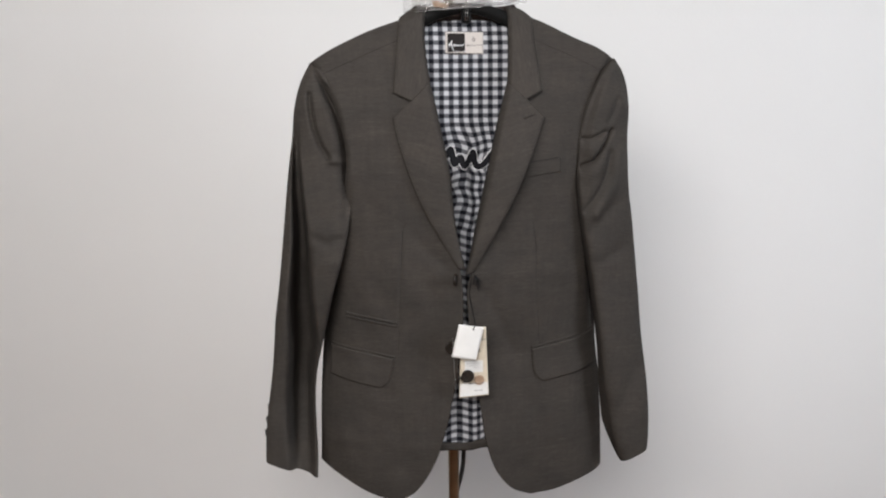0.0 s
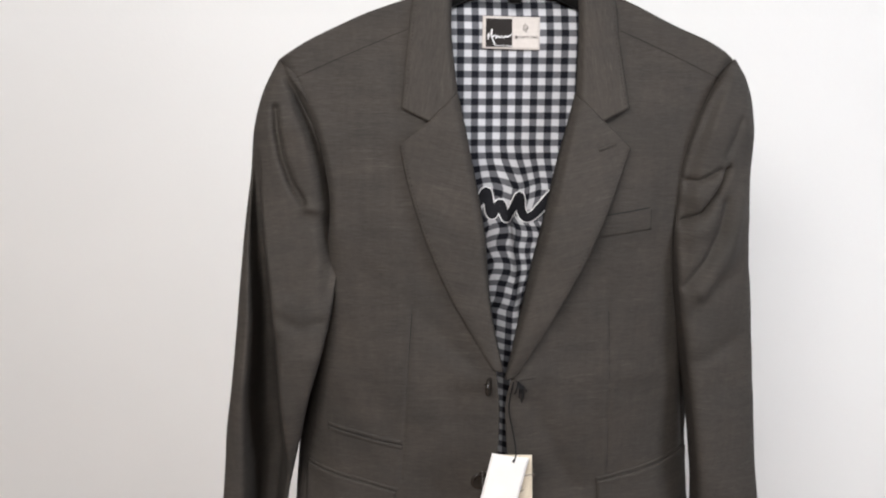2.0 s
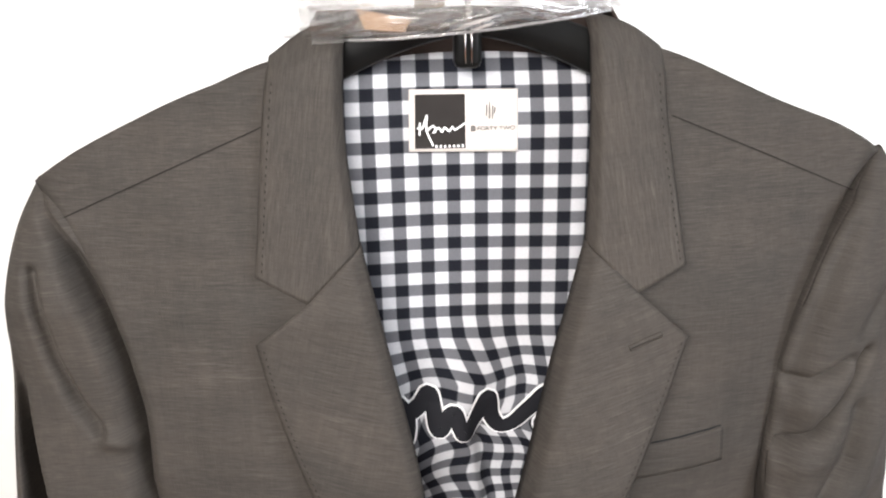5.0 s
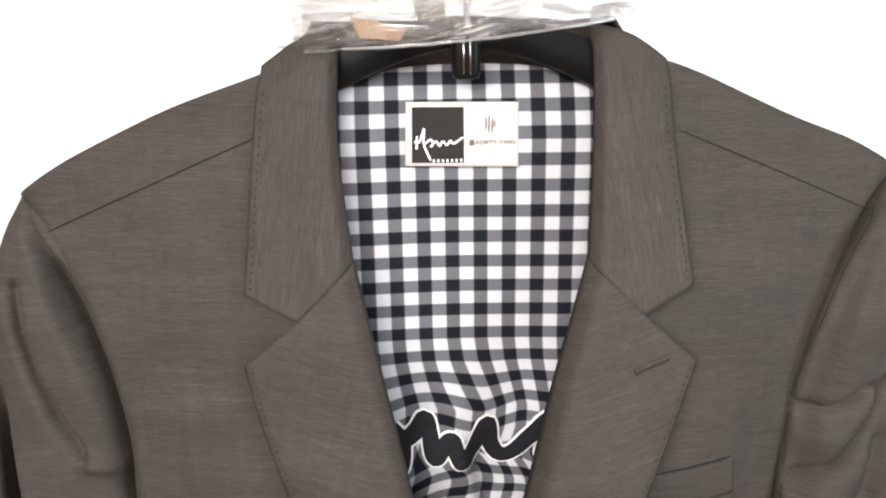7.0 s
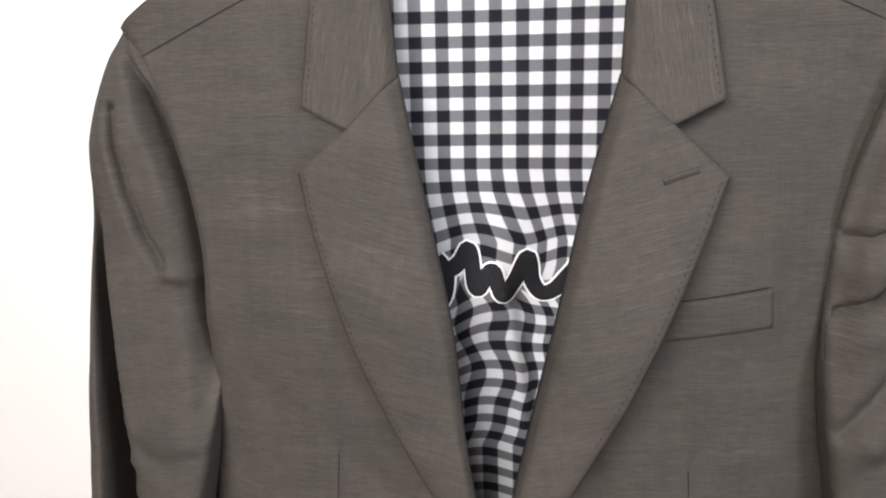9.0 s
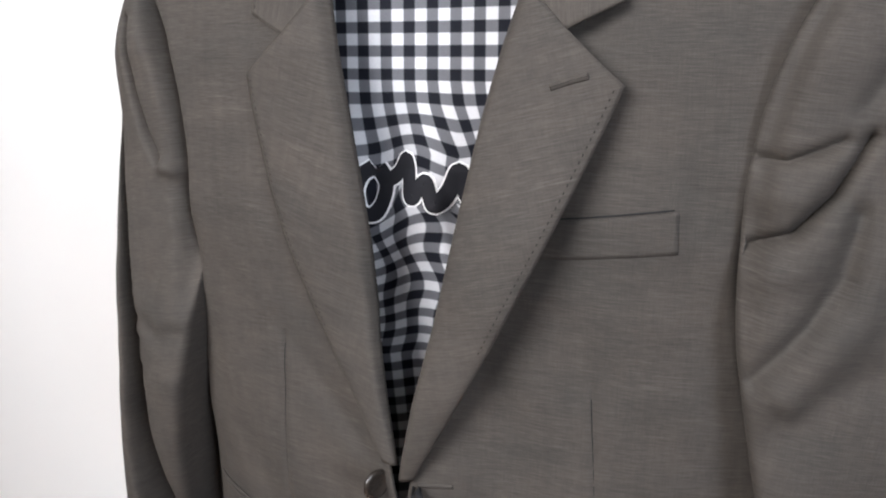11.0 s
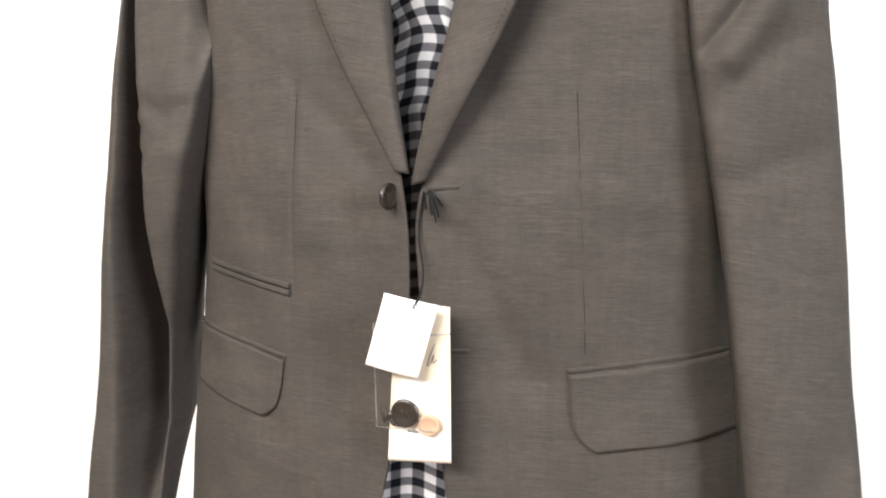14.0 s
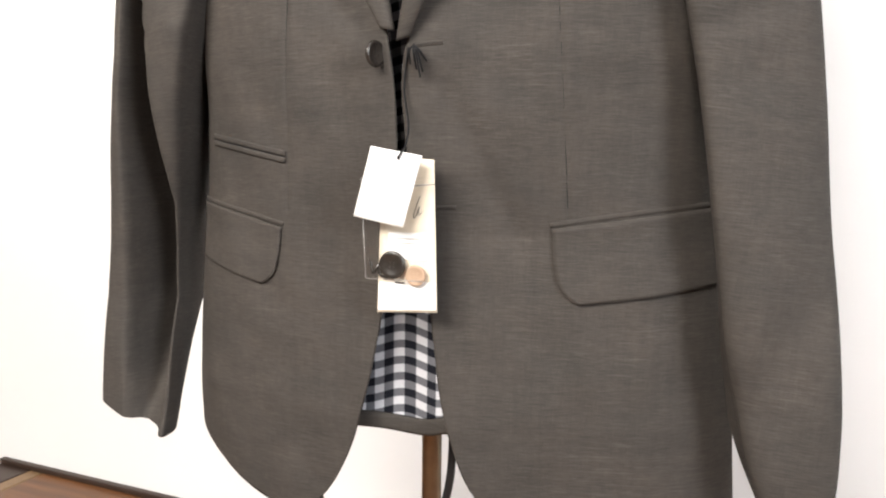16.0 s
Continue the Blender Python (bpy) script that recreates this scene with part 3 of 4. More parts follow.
# the collar's fall and stand behind the neck
bm = bmesh.new()
rows = []
for a in np.linspace(0, math.pi, 40):
    c, s = math.cos(a), math.sin(a)
    rows.append([bm.verts.new((-r * c, 0.026 + d * s, w)) for r, d, w in ((0.066, 0.028, 1.628), (0.068, 0.034, 1.648), (0.072, 0.042, 1.660), (0.080, 0.048, 1.661), (0.090, 0.054, 1.645), (0.096, 0.058, 1.620))])
for p, q in zip(rows, rows[1:]):
    for k in range(5):
        bm.faces.new((p[k], p[k + 1], q[k + 1], q[k]))
thicken(part("collar_back", bm, FELT, jacket, "dark felted back of the collar"), 0.002)


def on_front(u, w, lift):
    return front_v(u, w) + drape(u, w) - lift


def ribbon(pts, width, n, surface, lift, round_over=0.0006):
    """A narrow raised strip along a smooth line of (u, w) on a surface v = surface(u, w)."""
    p = spline(pts, n)
    d = np.gradient(p, axis=0)
    nrm = np.stack([-d[:, 1], d[:, 0]], 1) / np.linalg.norm(d, axis=1)[:, None]
    net = np.stack([p + nrm * width * k for k in (-0.5, -0.3, 0, 0.3, 0.5)], 1)
    return sheet(net, lambda u, w, i, j: surface(u, w) - lift + round_over * abs(2 * j - 1) ** 3)


def both_ways(bm):
    bmesh.ops.recalc_face_normals(bm, faces=bm.faces)
    return bm


# ---- pockets, dart lines, buttonholes ----
FLAPS = {
    -1: dict(inner=[(-0.129, 1.078), (-0.133, 1.052), (-0.139, 1.036), (-0.152, 1.026)], outer=((-0.236, 1.097), (-0.239, 1.043)), top=((-0.129, 1.078), (-0.186, 1.090), (-0.236, 1.097)), bottom=((-0.152, 1.026), (-0.200, 1.035), (-0.239, 1.043))),
    1: dict(inner=[(0.110, 1.086), (0.113, 1.052), (0.119, 1.036), (0.132, 1.026)], outer=((0.236, 1.104), (0.242, 1.042)), top=((0.110, 1.086), (0.17, 1.095), (0.236, 1.104)), bottom=((0.132, 1.026), (0.185, 1.033), (0.242, 1.042))),
}
for side, e in FLAPS.items():
    flap = part("pocket_flap", sheet(coons(e["inner"], e["outer"], e["top"], e["bottom"], 30, 20), lambda u, w, i, j: on_front(u, w, 0.0026 + 0.0012 * i), flip=side > 0), CLOTH, jacket)
    thicken(flap, 0.0013)
    t0, t1 = e["top"][0], e["top"][-1]
    thicken(part("pocket_piping", ribbon([(t0[0] - side * 0.002, t0[1] + 0.003), ((t0[0] + t1[0]) / 2, (t0[1] + t1[1]) / 2 + 0.0045), (t1[0], t1[1] + 0.003)], 0.004, 30, lambda u, w: on_front(u, w, 0), 0.0022), CLOTH, jacket), 0.0008, 0)
for off in (0.003, -0.003):
    thicken(part("ticket_pocket_piping", ribbon([(-0.122, 1.140 + off), (-0.165, 1.148 + off), (-0.208, 1.155 + off)], 0.0048, 30, lambda u, w: on_front(u, w, 0), 0.0034), CLOTH, jacket), 0.0007, 0)
# Dark ribbon in place of the shade inside the slit between the pipings.
part("ticket_pocket_slit_shade", ribbon([(-0.121, 1.140), (-0.165, 1.148), (-0.208, 1.155)], 0.0012, 30, lambda u, w: on_front(u, w, 0), 0.0031), DARK_THREAD_AND_SHADE, jacket)
net = coons(((0.070, 1.404), (0.070, 1.382)), ((0.152, 1.416), (0.153, 1.393)), ((0.070, 1.404), (0.152, 1.416)), ((0.070, 1.382), (0.153, 1.393)), 30, 10)
thicken(part("breast_pocket_welt", sheet(net, lambda u, w, i, j: on_front(u, w, 0.0016), flip=True), CLOTH, jacket), 0.0008)
# Thin dark line painted for the shade along the welt's top opening.
part("breast_pocket_slit_shade", ribbon([(0.082, 1.4072), (0.117, 1.4122), (0.150, 1.4172)], 0.0010, 24, lambda u, w: on_front(u, w, 0), 0.0024), DARK_THREAD_AND_SHADE, jacket)
for side in (-1, 1):
    low = 1.152 if side < 0 else 1.103
    part("dart_seam", ribbon([(side * 0.110, 1.300), (side * 0.117, 1.20), (side * (0.110 + 0.012 * (1.3 - low) / 0.2), low)], 0.0007, 50, lambda u, w: on_front(u, w, 0), 0.0005, 0), DARK_THREAD_AND_SHADE, jacket)


for side in (-1, 1):
    part("shoulder_seam", ribbon([(side * 0.112, 1.604), (side * 0.172, 1.579), (side * 0.235, 1.552)], 0.0007, 60, lambda u, w: on_front(u, w, 0), 0.0024, 0), TONAL, jacket)


def stitches(parent, edge, inset, surface, step=0.0042):
    """Pick stitches: short sunk dashes beside a finished edge."""
    length = np.linalg.norm(np.diff(spline(edge, 60), axis=0), axis=1).sum()
    p = spline(edge, int(length / step))
    d = np.gradient(p, axis=0)
    d /= np.linalg.norm(d, axis=1)[:, None]
    bm = bmesh.new()
    for q, t in zip(p[1:-1], d[1:-1]):
        c = q + np.array((-t[1], t[0])) * inset
        corners = [c + t * a * 0.0008 + np.array((-t[1] + 0.5 * t[0], t[0] + 0.5 * t[1])) * b * 0.00034 for a, b in ((-1, -1), (1, -1), (1, 1), (-1, 1))]
        bm.faces.new([bm.verts.new((x, surface(x, z), z)) for x, z in corners])
    ob = part("edge_stitching", both_ways(bm), TONAL, parent)
    ob["kind"] = "stuff"
    return ob


def buttonhole(name, p, q, surface, parent):
    ob = part(name, ribbon([p, ((p[0] + q[0]) / 2, (p[1] + q[1]) / 2 + 0.0003), q], 0.0032, 20, surface, 0.0022), CLOTH_LAPEL_R, parent, "corded buttonhole in matching thread")
    thicken(ob, 0.0008, 0)
    part("slit", ribbon([p, ((p[0] + q[0]) / 2, (p[1] + q[1]) / 2 + 0.0003), q], 0.0004, 20, surface, 0.0031), TONAL, ob)


def lying_on(ob, lift):
    """The depth of a leaf's outer face at (u, w)."""
    tree = BVHTree.FromPolygons([v.co for v in ob.data.vertices], [p.vertices for p in ob.data.polygons])

    def depth(u, w):
        hit = tree.ray_cast((u, -1.0, w), (0, 1, 0))[0]
        return (hit.y if hit else front_v(u, w) - 0.006) - lift
    return depth


for side in (-1, 1):
    stitches(leaves[side], LAPELS[side]["outer"][:4], -side * 0.0030, lying_on(leaves[side], 0.0025))
    stitches(collar_leaves[side], COLLARS[side]["outer"], -side * 0.0030, lying_on(collar_leaves[side], 0.0019))
buttonhole("front_buttonhole", (0.004, 1.2265), (0.027, 1.229), lambda u, w: on_front(u, w, 0), jacket)
buttonhole("front_buttonhole", (0.013, 1.101), (0.034, 1.1015), lambda u, w: on_front(u, w, 0), jacket)
buttonhole("lapel_buttonhole", (0.085, 1.481), (0.104, 1.487), lying_on(leaves[1], 0.0005), leaves[1])
for k, (du, dw) in enumerate(((0.002, -0.018), (0.007, -0.020), (-0.003, -0.014), (0.010, -0.012), (0.005, -0.024))):
    part("loose_thread", tube(spline([(0.006, on_front(0, 1.22, 0.004), 1.2265), (0.006 + du * 0.6, on_front(0, 1.22, 0.010), 1.222), (0.006 + du, on_front(0, 1.21, 0.006), 1.2265 + dw)], 12), 0.0008, 6), DARK_THREAD_AND_SHADE, jacket, "black tacking thread")
front_button = part("front_button", button_mesh(0.0105, 0.004), HORN, jacket, "dark horn front button")
front_button.matrix_basis = pose(-0.026, on_front(-0.03, 1.22, 0.010), 1.221, 0, -24, 68)
part("button_shank", tube([(-0.029, on_front(-0.03, 1.22, -0.001), 1.221), (-0.027, on_front(-0.03, 1.22, 0.008), 1.221)], 0.0018, 8), DARK_THREAD_AND_SHADE, front_button).matrix_parent_inverse = front_button.matrix_basis.inverted()
lower = part("front_button", button_mesh(0.0105, 0.004), HORN, jacket, "dark horn front button")
lower.matrix_basis = pose(-0.033, on_front(-0.03, 1.105, 0.005), 1.101, 0, 0, 10)

# ---- lining ----


def lining_v(u, w):
    v = at(w, (0.9, 1.0, 1.1, 1.22, 1.32, 1.4, 1.6, 1.622, 1.64), (0.030, 0.032, 0.050, 0.052, 0.034, 0.022, 0.022, 0.029, 0.038))
    v += 0.0025 * noise.noise((u * 16, 2.2, w * 5)) - 0.004 * bell(abs(u) - 0.07, 0.03)
    low = at(w, (1.30, 1.40, 1.425), (1, 1, 0))
    c = 0.002 + 0.03 * (1.4 - w) / 0.2
    v += low * 0.012 / (1 + math.exp(-min(60, max(-60, (u - c) / 0.0018)))) - low * 0.006
    v -= 0.004 * bell(w - 1.43, 0.028) * math.cos(u * 95 + 0.6)
    return v


def weave(u, w):
    """Repeats of the check along and across, drawn up round the stitched motif."""
    near = at(w, (1.418, 1.436, 1.452, 1.468, 1.482), (0.9, 1.0, 0.55, 0.14, 0))
    below = at(w, (1.29, 1.345, 1.40, 1.42), (0, 0.5, 1, 0))
    drawn = 0.4 + 0.6 * bell(u - 0.006, 0.026)
    uu = u - 0.015 * near * drawn * (u < 0.06) + below * (0.34 * (w - 1.40) + 0.004 * math.sin(w * 130 + u * 40))
    ww = w + near * (0.011 * (1 - bell(u + 0.020, 0.024)) * at(u, (-0.1, 0.010, 0.034), (1, 1, 0.15)) - 0.004) + below * 0.45 * abs(u - 0.002)
    return ((uu + 0.0243) / 0.0161 + 0.5, (ww - 1.5876) / 0.0146 + 0.5)


net = coons(((-0.15, 1.605), (-0.15, 0.915)), ((0.15, 1.605), (0.15, 0.912)), [(-0.15, 1.595), (-0.068, 1.617), (-0.033, 1.6275), (0.036, 1.6275), (0.069, 1.617), (0.15, 1.595)], [(-0.15, 0.915), (-0.05, 0.914), (0.0, 0.911), (0.035, 0.916), (0.15, 0.912)], 120, 330)
lining = thicken(part("lining", sheet(net, lambda u, w, i, j: lining_v(u, w), weave=weave), CHECK, jacket, "black, grey and white gingham cotton lining"), 0.0008)
thicken(part("hem_facing", ribbon([(-0.15, 0.910), (-0.05, 0.909), (0.0, 0.9055), (0.035, 0.910), (0.15, 0.907)], 0.013, 60, lining_v, 0.002), CLOTH, jacket), 0.004, 1)
net = coons(((-0.075, 1.634), (-0.075, 1.615)), ((0.075, 1.634), (0.075, 1.615)), [(-0.075, 1.634), (0, 1.655), (0.075, 1.634)], [(-0.075, 1.608), (0, 1.6225), (0.075, 1.608)], 30, 10)
part("neck_facing", sheet(net, lambda u, w, i, j: 0.041 + 0.010 * (1 - i) - 2.0 * u * u), FELT, jacket, "dark brown neck facing")

# stitched motif on the lining: a looping charcoal line edged in white
MOTIF = [(-0.050, 1.4255), (-0.058, 1.419), (-0.0605, 1.407), (-0.056, 1.3955), (-0.048, 1.394), (-0.0415, 1.402), (-0.0405, 1.415), (-0.047, 1.4245), (-0.040, 1.4175), (-0.032, 1.4225), (-0.0262, 1.4315), (-0.0236, 1.421), (-0.0222, 1.410), (-0.0195, 1.4070),
         (-0.0150, 1.4145), (-0.0104, 1.4180), (-0.0074, 1.4095), (-0.0033, 1.4030), (0.0037, 1.4118), (0.0105, 1.4258), (0.0128, 1.421), (0.0140, 1.410), (0.0198, 1.4015), (0.0285, 1.4040), (0.0382, 1.4155), (0.0502, 1.4305), (0.060, 1.424), (0.058, 1.412), (0.047, 1.406), (0.050, 1.399), (0.066, 1.402)]
motif = part("motif_border", ribbon(MOTIF, 0.0126, 420, lining_v, 0.0012, 0.0002), WHITE_THREAD, jacket, "white stitched edge of the motif")
part("motif", ribbon(MOTIF, 0.0102, 420, lining_v, 0.0022, 0.0004), APPLIQUE, motif, "charcoal looping appliqué line")

# ---- neck label ----
def label_v(u, w):
    return 0.0172 + 0.2 * (w - 1.5855)


neck_label = part("neck_label", both_ways(sheet(coons(((-0.0325, 1.6195), (-0.0335, 1.5855)), ((0.0292, 1.6185), (0.0285, 1.584)), ((-0.0325, 1.6195), (0.0292, 1.6185)), ((-0.0335, 1.5855), (0.0285, 1.584)), 20, 12), lambda u, w, i, j: label_v(u, w))), SATIN, jacket, "ivory woven neck label")
thicken(neck_label, 0.0007, 0)


part("black_square", both_ways(sheet(coons(((-0.0292, 1.6168), (-0.030, 1.5872)), ((-0.0010, 1.6165), (-0.0013, 1.5868)), ((-0.0292, 1.6168), (-0.0010, 1.6165)), ((-0.030, 1.5872), (-0.0013, 1.5868)), 10, 10), lambda u, w, i, j: label_v(u, w) - 0.0010)), LABEL_BLACK, neck_label, "black woven square with a white scribble")
SCRIBBLES = ([(-0.0268, 1.6015), (-0.0272, 1.5945)], [(-0.0285, 1.5985), (-0.0255, 1.5985), (-0.0228, 1.6055), (-0.0232, 1.5975), (-0.0205, 1.5905), (-0.0195, 1.5885)], [(-0.0235, 1.5965), (-0.0195, 1.5995), (-0.0180, 1.5970), (-0.0195, 1.5958), (-0.0165, 1.5985), (-0.0145, 1.5962), (-0.0128, 1.5985), (-0.0105, 1.5965), (-0.0085, 1.5988), (-0.0070, 1.5972), (-0.0015, 1.6005)])
for line in SCRIBBLES:
    part("scribble", both_ways(ribbon(line, 0.0010, 60, label_v, 0.0017, 0)), WHITE_THREAD, neck_label, "white woven scribble")
for k in range(7):
    u = -0.0185 + k * 0.0025
    part("bar", both_ways(ribbon([(u, 1.5882), (u + 0.0012, 1.5882)], 0.0014, 4, label_v, 0.0016, 0)), WHITE_THREAD, neck_label)
for u, a, b in ((0.0108, 1.6040, 1.6105), (0.0125, 1.6025, 1.6120), (0.0143, 1.6025, 1.6100), (0.0155, 1.6055, 1.6090)):
    part("emblem_stroke", both_ways(ribbon([(u, a), (u + 0.0004, b)], 0.0007, 6, label_v, 0.0013, 0)), INK, neck_label)
part("bar", both_ways(ribbon([(0.0018, 1.5975), (0.0045, 1.5975)], 0.0032, 4, label_v, 0.0013, 0)), INK, neck_label)


def words(text, size, m, material, parent):
    c = bpy.data.curves.new("words", "FONT")
    c.body, c.size, c.align_x, c.align_y, c.extrude = text, size, "LEFT", "CENTER", 0.0001
    tmp = bpy.data.objects.new("words", c)
    scene.collection.objects.link(tmp)
    me = bpy.data.meshes.new_from_object(tmp.evaluated_get(bpy.context.evaluated_depsgraph_get()))
    bpy.data.objects.remove(tmp)
    me.materials.clear()
    me.materials.append(material)
    ob = new("lettering", me)
    ob.parent = parent
    ob.matrix_basis = m
    return ob


words("FORTY TWO", 0.0037, pose(0.0054, label_v(0.014, 1.5975) - 0.0016, 1.5973, 90, 0, 0), INK, neck_label)

# ---- swing tags on the buttonhole ----
tags = thing("swing_tags", SPOT, "white and cream swing tags with a spare button pouch", "tag")


def card(name, corners, v0, v1, material, parent, label, thick=0.0006, bend=0.0):
    """A card through four corners (top left, top right, bottom right, bottom left); v0 at its top, v1 at its foot."""
    a, b, c, d = corners
    net = coons((a, d), (b, c), (a, b), (d, c), 12, 16)
    ob = part(name, both_ways(sheet(net, lambda u, w, i, j: v0 + (v1 - v0) * i + bend * math.sin(math.pi * j))), material, parent, label)
    return thicken(ob, thick, 0)


long_tag = card("long_tag", ((-0.019, 1.142), (0.0235, 1.140), (0.0275, 1.021), (-0.0225, 1.018)), -0.0315, -0.0335, CREAM, tags, "long cream card tag")
part("printed_panel", both_ways(sheet(coons(((-0.021, 1.043), (-0.0215, 1.020)), ((0.0262, 1.045), (0.0267, 1.023)), ((-0.021, 1.043), (0.0262, 1.045)), ((-0.0215, 1.020), (0.0267, 1.023)), 6, 6), lambda u, w, i, j: -0.0344)), CARD, long_tag, "white lower panel")
part("printed_panel", both_ways(sheet(coons(((-0.013, 1.083), (-0.013, 1.062)), ((0.018, 1.083), (0.018, 1.062)), ((-0.013, 1.083), (0.018, 1.083)), ((-0.013, 1.062), (0.018, 1.062)), 6, 6), lambda u, w, i, j: -0.0338)), CARD, long_tag, "white printed sticker")
for k, (u0, u1, w, mtl, wid) in enumerate(((-0.010, 0.014, 1.078, FAINT_INK, 0.0012), (-0.006, 0.012, 1.0745, FAINT_INK, 0.0010), (0.002, 0.014, 1.071, FAINT_INK, 0.0010), (-0.007, 0.001, 1.0425, INK, 0.0016), (0.003, 0.017, 1.0300, FAINT_INK, 0.0018))):
    part("bar", both_ways(sheet(coons(((u0, w + wid), (u0, w)), ((u1, w + wid), (u1, w)), ((u0, w + wid), (u1, w + wid)), ((u0, w), (u1, w)), 3, 3), lambda u, w, i, j: -0.0352)), mtl, long_tag)
part("scribble", both_ways(ribbon([(0.013, 1.112), (0.010, 1.104), (0.0075, 1.095), (0.010, 1.097), (0.0125, 1.104), (0.0115, 1.097), (0.015, 1.100)], 0.0007, 50, lambda u, w: -0.0334, 0.0004, 0)), INK, long_tag)
white_tag = card("white_tag", ((-0.0235, 1.1500), (0.0180, 1.1430), (0.0040, 1.0885), (-0.0365, 1.0960)), -0.0440, -0.0480, CARD, tags, "blank white card tag", 0.0008, -0.002)
bm = bmesh.new()
bmesh.ops.create_cone(bm, cap_ends=True, segments=14, radius1=0.0022, radius2=0.0022, depth=0.0014, matrix=Matrix.Translation((-0.0005, -0.0460, 1.1405)) @ Matrix.Rotation(math.pi / 2, 4, "X"))
part("eyelet", bm, STEEL, white_tag)
part("string", tube(spline([(-0.0005, -0.0475, 1.1400), (0.0015, -0.0480, 1.1440), (0.0035, -0.0420, 1.150), (0.0020, -0.030, 1.166), (-0.003, -0.026, 1.195), (0.001, on_front(0.004, 1.225, 0.003), 1.2255)], 40), 0.0008, 6), DARK_THREAD_AND_SHADE, tags, "black tag cord")
bm = sheet(coons(((-0.0335, 1.126), (-0.0300, 1.046)), ((0.0265, 1.128), (0.0175, 1.046)), ((-0.0335, 1.126), (0.0265, 1.128)), ((-0.0300, 1.046), (0.0175, 1.046)), 30, 40), lambda u, w, i, j: -0.0405 + 0.0016 * noise.noise((u * 130, 1, w * 120)) + 0.002 * abs(2 * j - 1) ** 2)
pouch = part("pouch", both_ways(bm), POUCH, tags, "clear plastic pouch")
for pts in ([(-0.0335, -0.0398, 1.126), (-0.0300, -0.0398, 1.046), (0.0175, -0.0398, 1.046)], [(-0.0330, -0.0402, 1.1185), (0.0, -0.0425, 1.1190), (0.0262, -0.0400, 1.1215)]):
    part("pouch_seam", tube(pts, 0.0006, 6), FILM_EDGE, pouch, "shiny heat-sealed plastic seam")
spare = part("spare_button", button_mesh(0.0112, 0.0035), HORN, pouch, "large dark spare button")
spare.matrix_basis = pose(-0.0085, -0.0375, 1.0575, 0, 4, 0)
spare = part("spare_button", button_mesh(0.0085, 0.003), TAN, pouch, "small tan spare button")
spare.matrix_basis = pose(0.0110, -0.0378, 1.0500, 0, 0, 0)
part("thread_wad", tube(spline([(-0.027, -0.0375, 1.060), (-0.024, -0.038, 1.050), (-0.020, -0.037, 1.057), (-0.018, -0.038, 1.049), (-0.012, -0.037, 1.0475)], 24), 0.0013, 6), HORN, pouch, "dark spare yarn")

# ---- hanger, stand and cover ----
hanger = thing("coat_hanger", SPOT, "black plastic coat hanger inside the jacket shoulders", "hanger")


def hanger_body():
    bm = bmesh.new()
    rows = []
    for k in np.linspace(-1, 1, 61):
        u = 0.19 * k
        x = abs(u)
        top = 1.664 - 0.014 * min(1, x / 0.070) ** 2 - 0.9 * max(0, x - 0.070)
        low = 1.6480 - 0.0215 * min(1, x / 0.067) ** 1.6 - 0.42 * max(0, x - 0.067)
        top = max(top, low + 0.008)
        v = 0.020 + 0.022 * min(1, max(0, x - 0.075) / 0.03)
        t = 0.005
        rows.append([bm.verts.new(p) for p in ((u, v - t, top - 0.003), (u, v - t * 0.6, top), (u, v + t * 0.6, top), (u, v + t, top - 0.003), (u, v + t, low + 0.002), (u, v, low), (u, v - t, low + 0.002), (u, v - t * 0.55, (top + low) / 2))])
    for p, q in zip(rows, rows[1:]):
        for j in range(8):
            bm.faces.new((p[j], p[(j + 1) % 8], q[(j + 1) % 8], q[j]))
    bm.faces.new(rows[0][::-1])
    bm.faces.new(rows[-1])
    return both_ways(bm)


part("hanger_bar", hanger_body(), BLACK_PLASTIC, hanger)
bm = bmesh.new()
box(bm, -0.0075, 0.0075, 0.008, 0.022, 1.6315, 1.662, 0.0035)
nub = part("hook_socket", bm, BLACK_PLASTIC, hanger, "glossy black hook socket")
for u in (-0.0016, 0.0018):
    part("pin", tube([(u, 0.0074, 1.6345), (u, 0.0070, 1.645), (u, 0.0076, 1.656)], 0.0006, 6), STEEL, nub, "bright metal pin")
hook = [(0.0, 0.005, 1.655), (0.0, 0.005, 1.70)] + [(0.0, 0.030 - 0.025 * math.cos(a), 1.70 + 0.03 * math.sin(a) + 0.02) for a in np.linspace(0.1, 3.6, 14)]
part("hook", tube(spline(hook, 50), 0.002, 8), STEEL, hanger, "bent steel hook")

stand = thing("garment_stand", SPOT, "slim metal garment stand with a round base and a black cable", "stand")
part("pole", tube([(-0.017, 0.100, 0.02), (-0.017, 0.100, 0.9), (-0.017, 0.100, 1.78)], 0.0098, 20), BRASS, stand, "dull brassy metal pole")
part("top_arm", tube(spline([(-0.017, 0.100, 1.775), (-0.014, 0.08, 1.776), (-0.006, 0.05, 1.752), (0.0, 0.030, 1.7445), (0.0, -0.02, 1.7445)], 24), 0.0045, 10), BRASS, stand)
bm = bmesh.new()
prof = [(0.0, 0.030), (0.014, 0.030), (0.022, 0.020), (0.13, 0.014), (0.150, 0.008), (0.152, 0.0), (0.0, 0.0)]
rings = [[bm.verts.new((-0.017 + r * math.cos(a), 0.10 + r * math.sin(a), z)) for a in np.linspace(0, 2 * math.pi, 48, endpoint=False)] for r, z in prof[1:-1]]
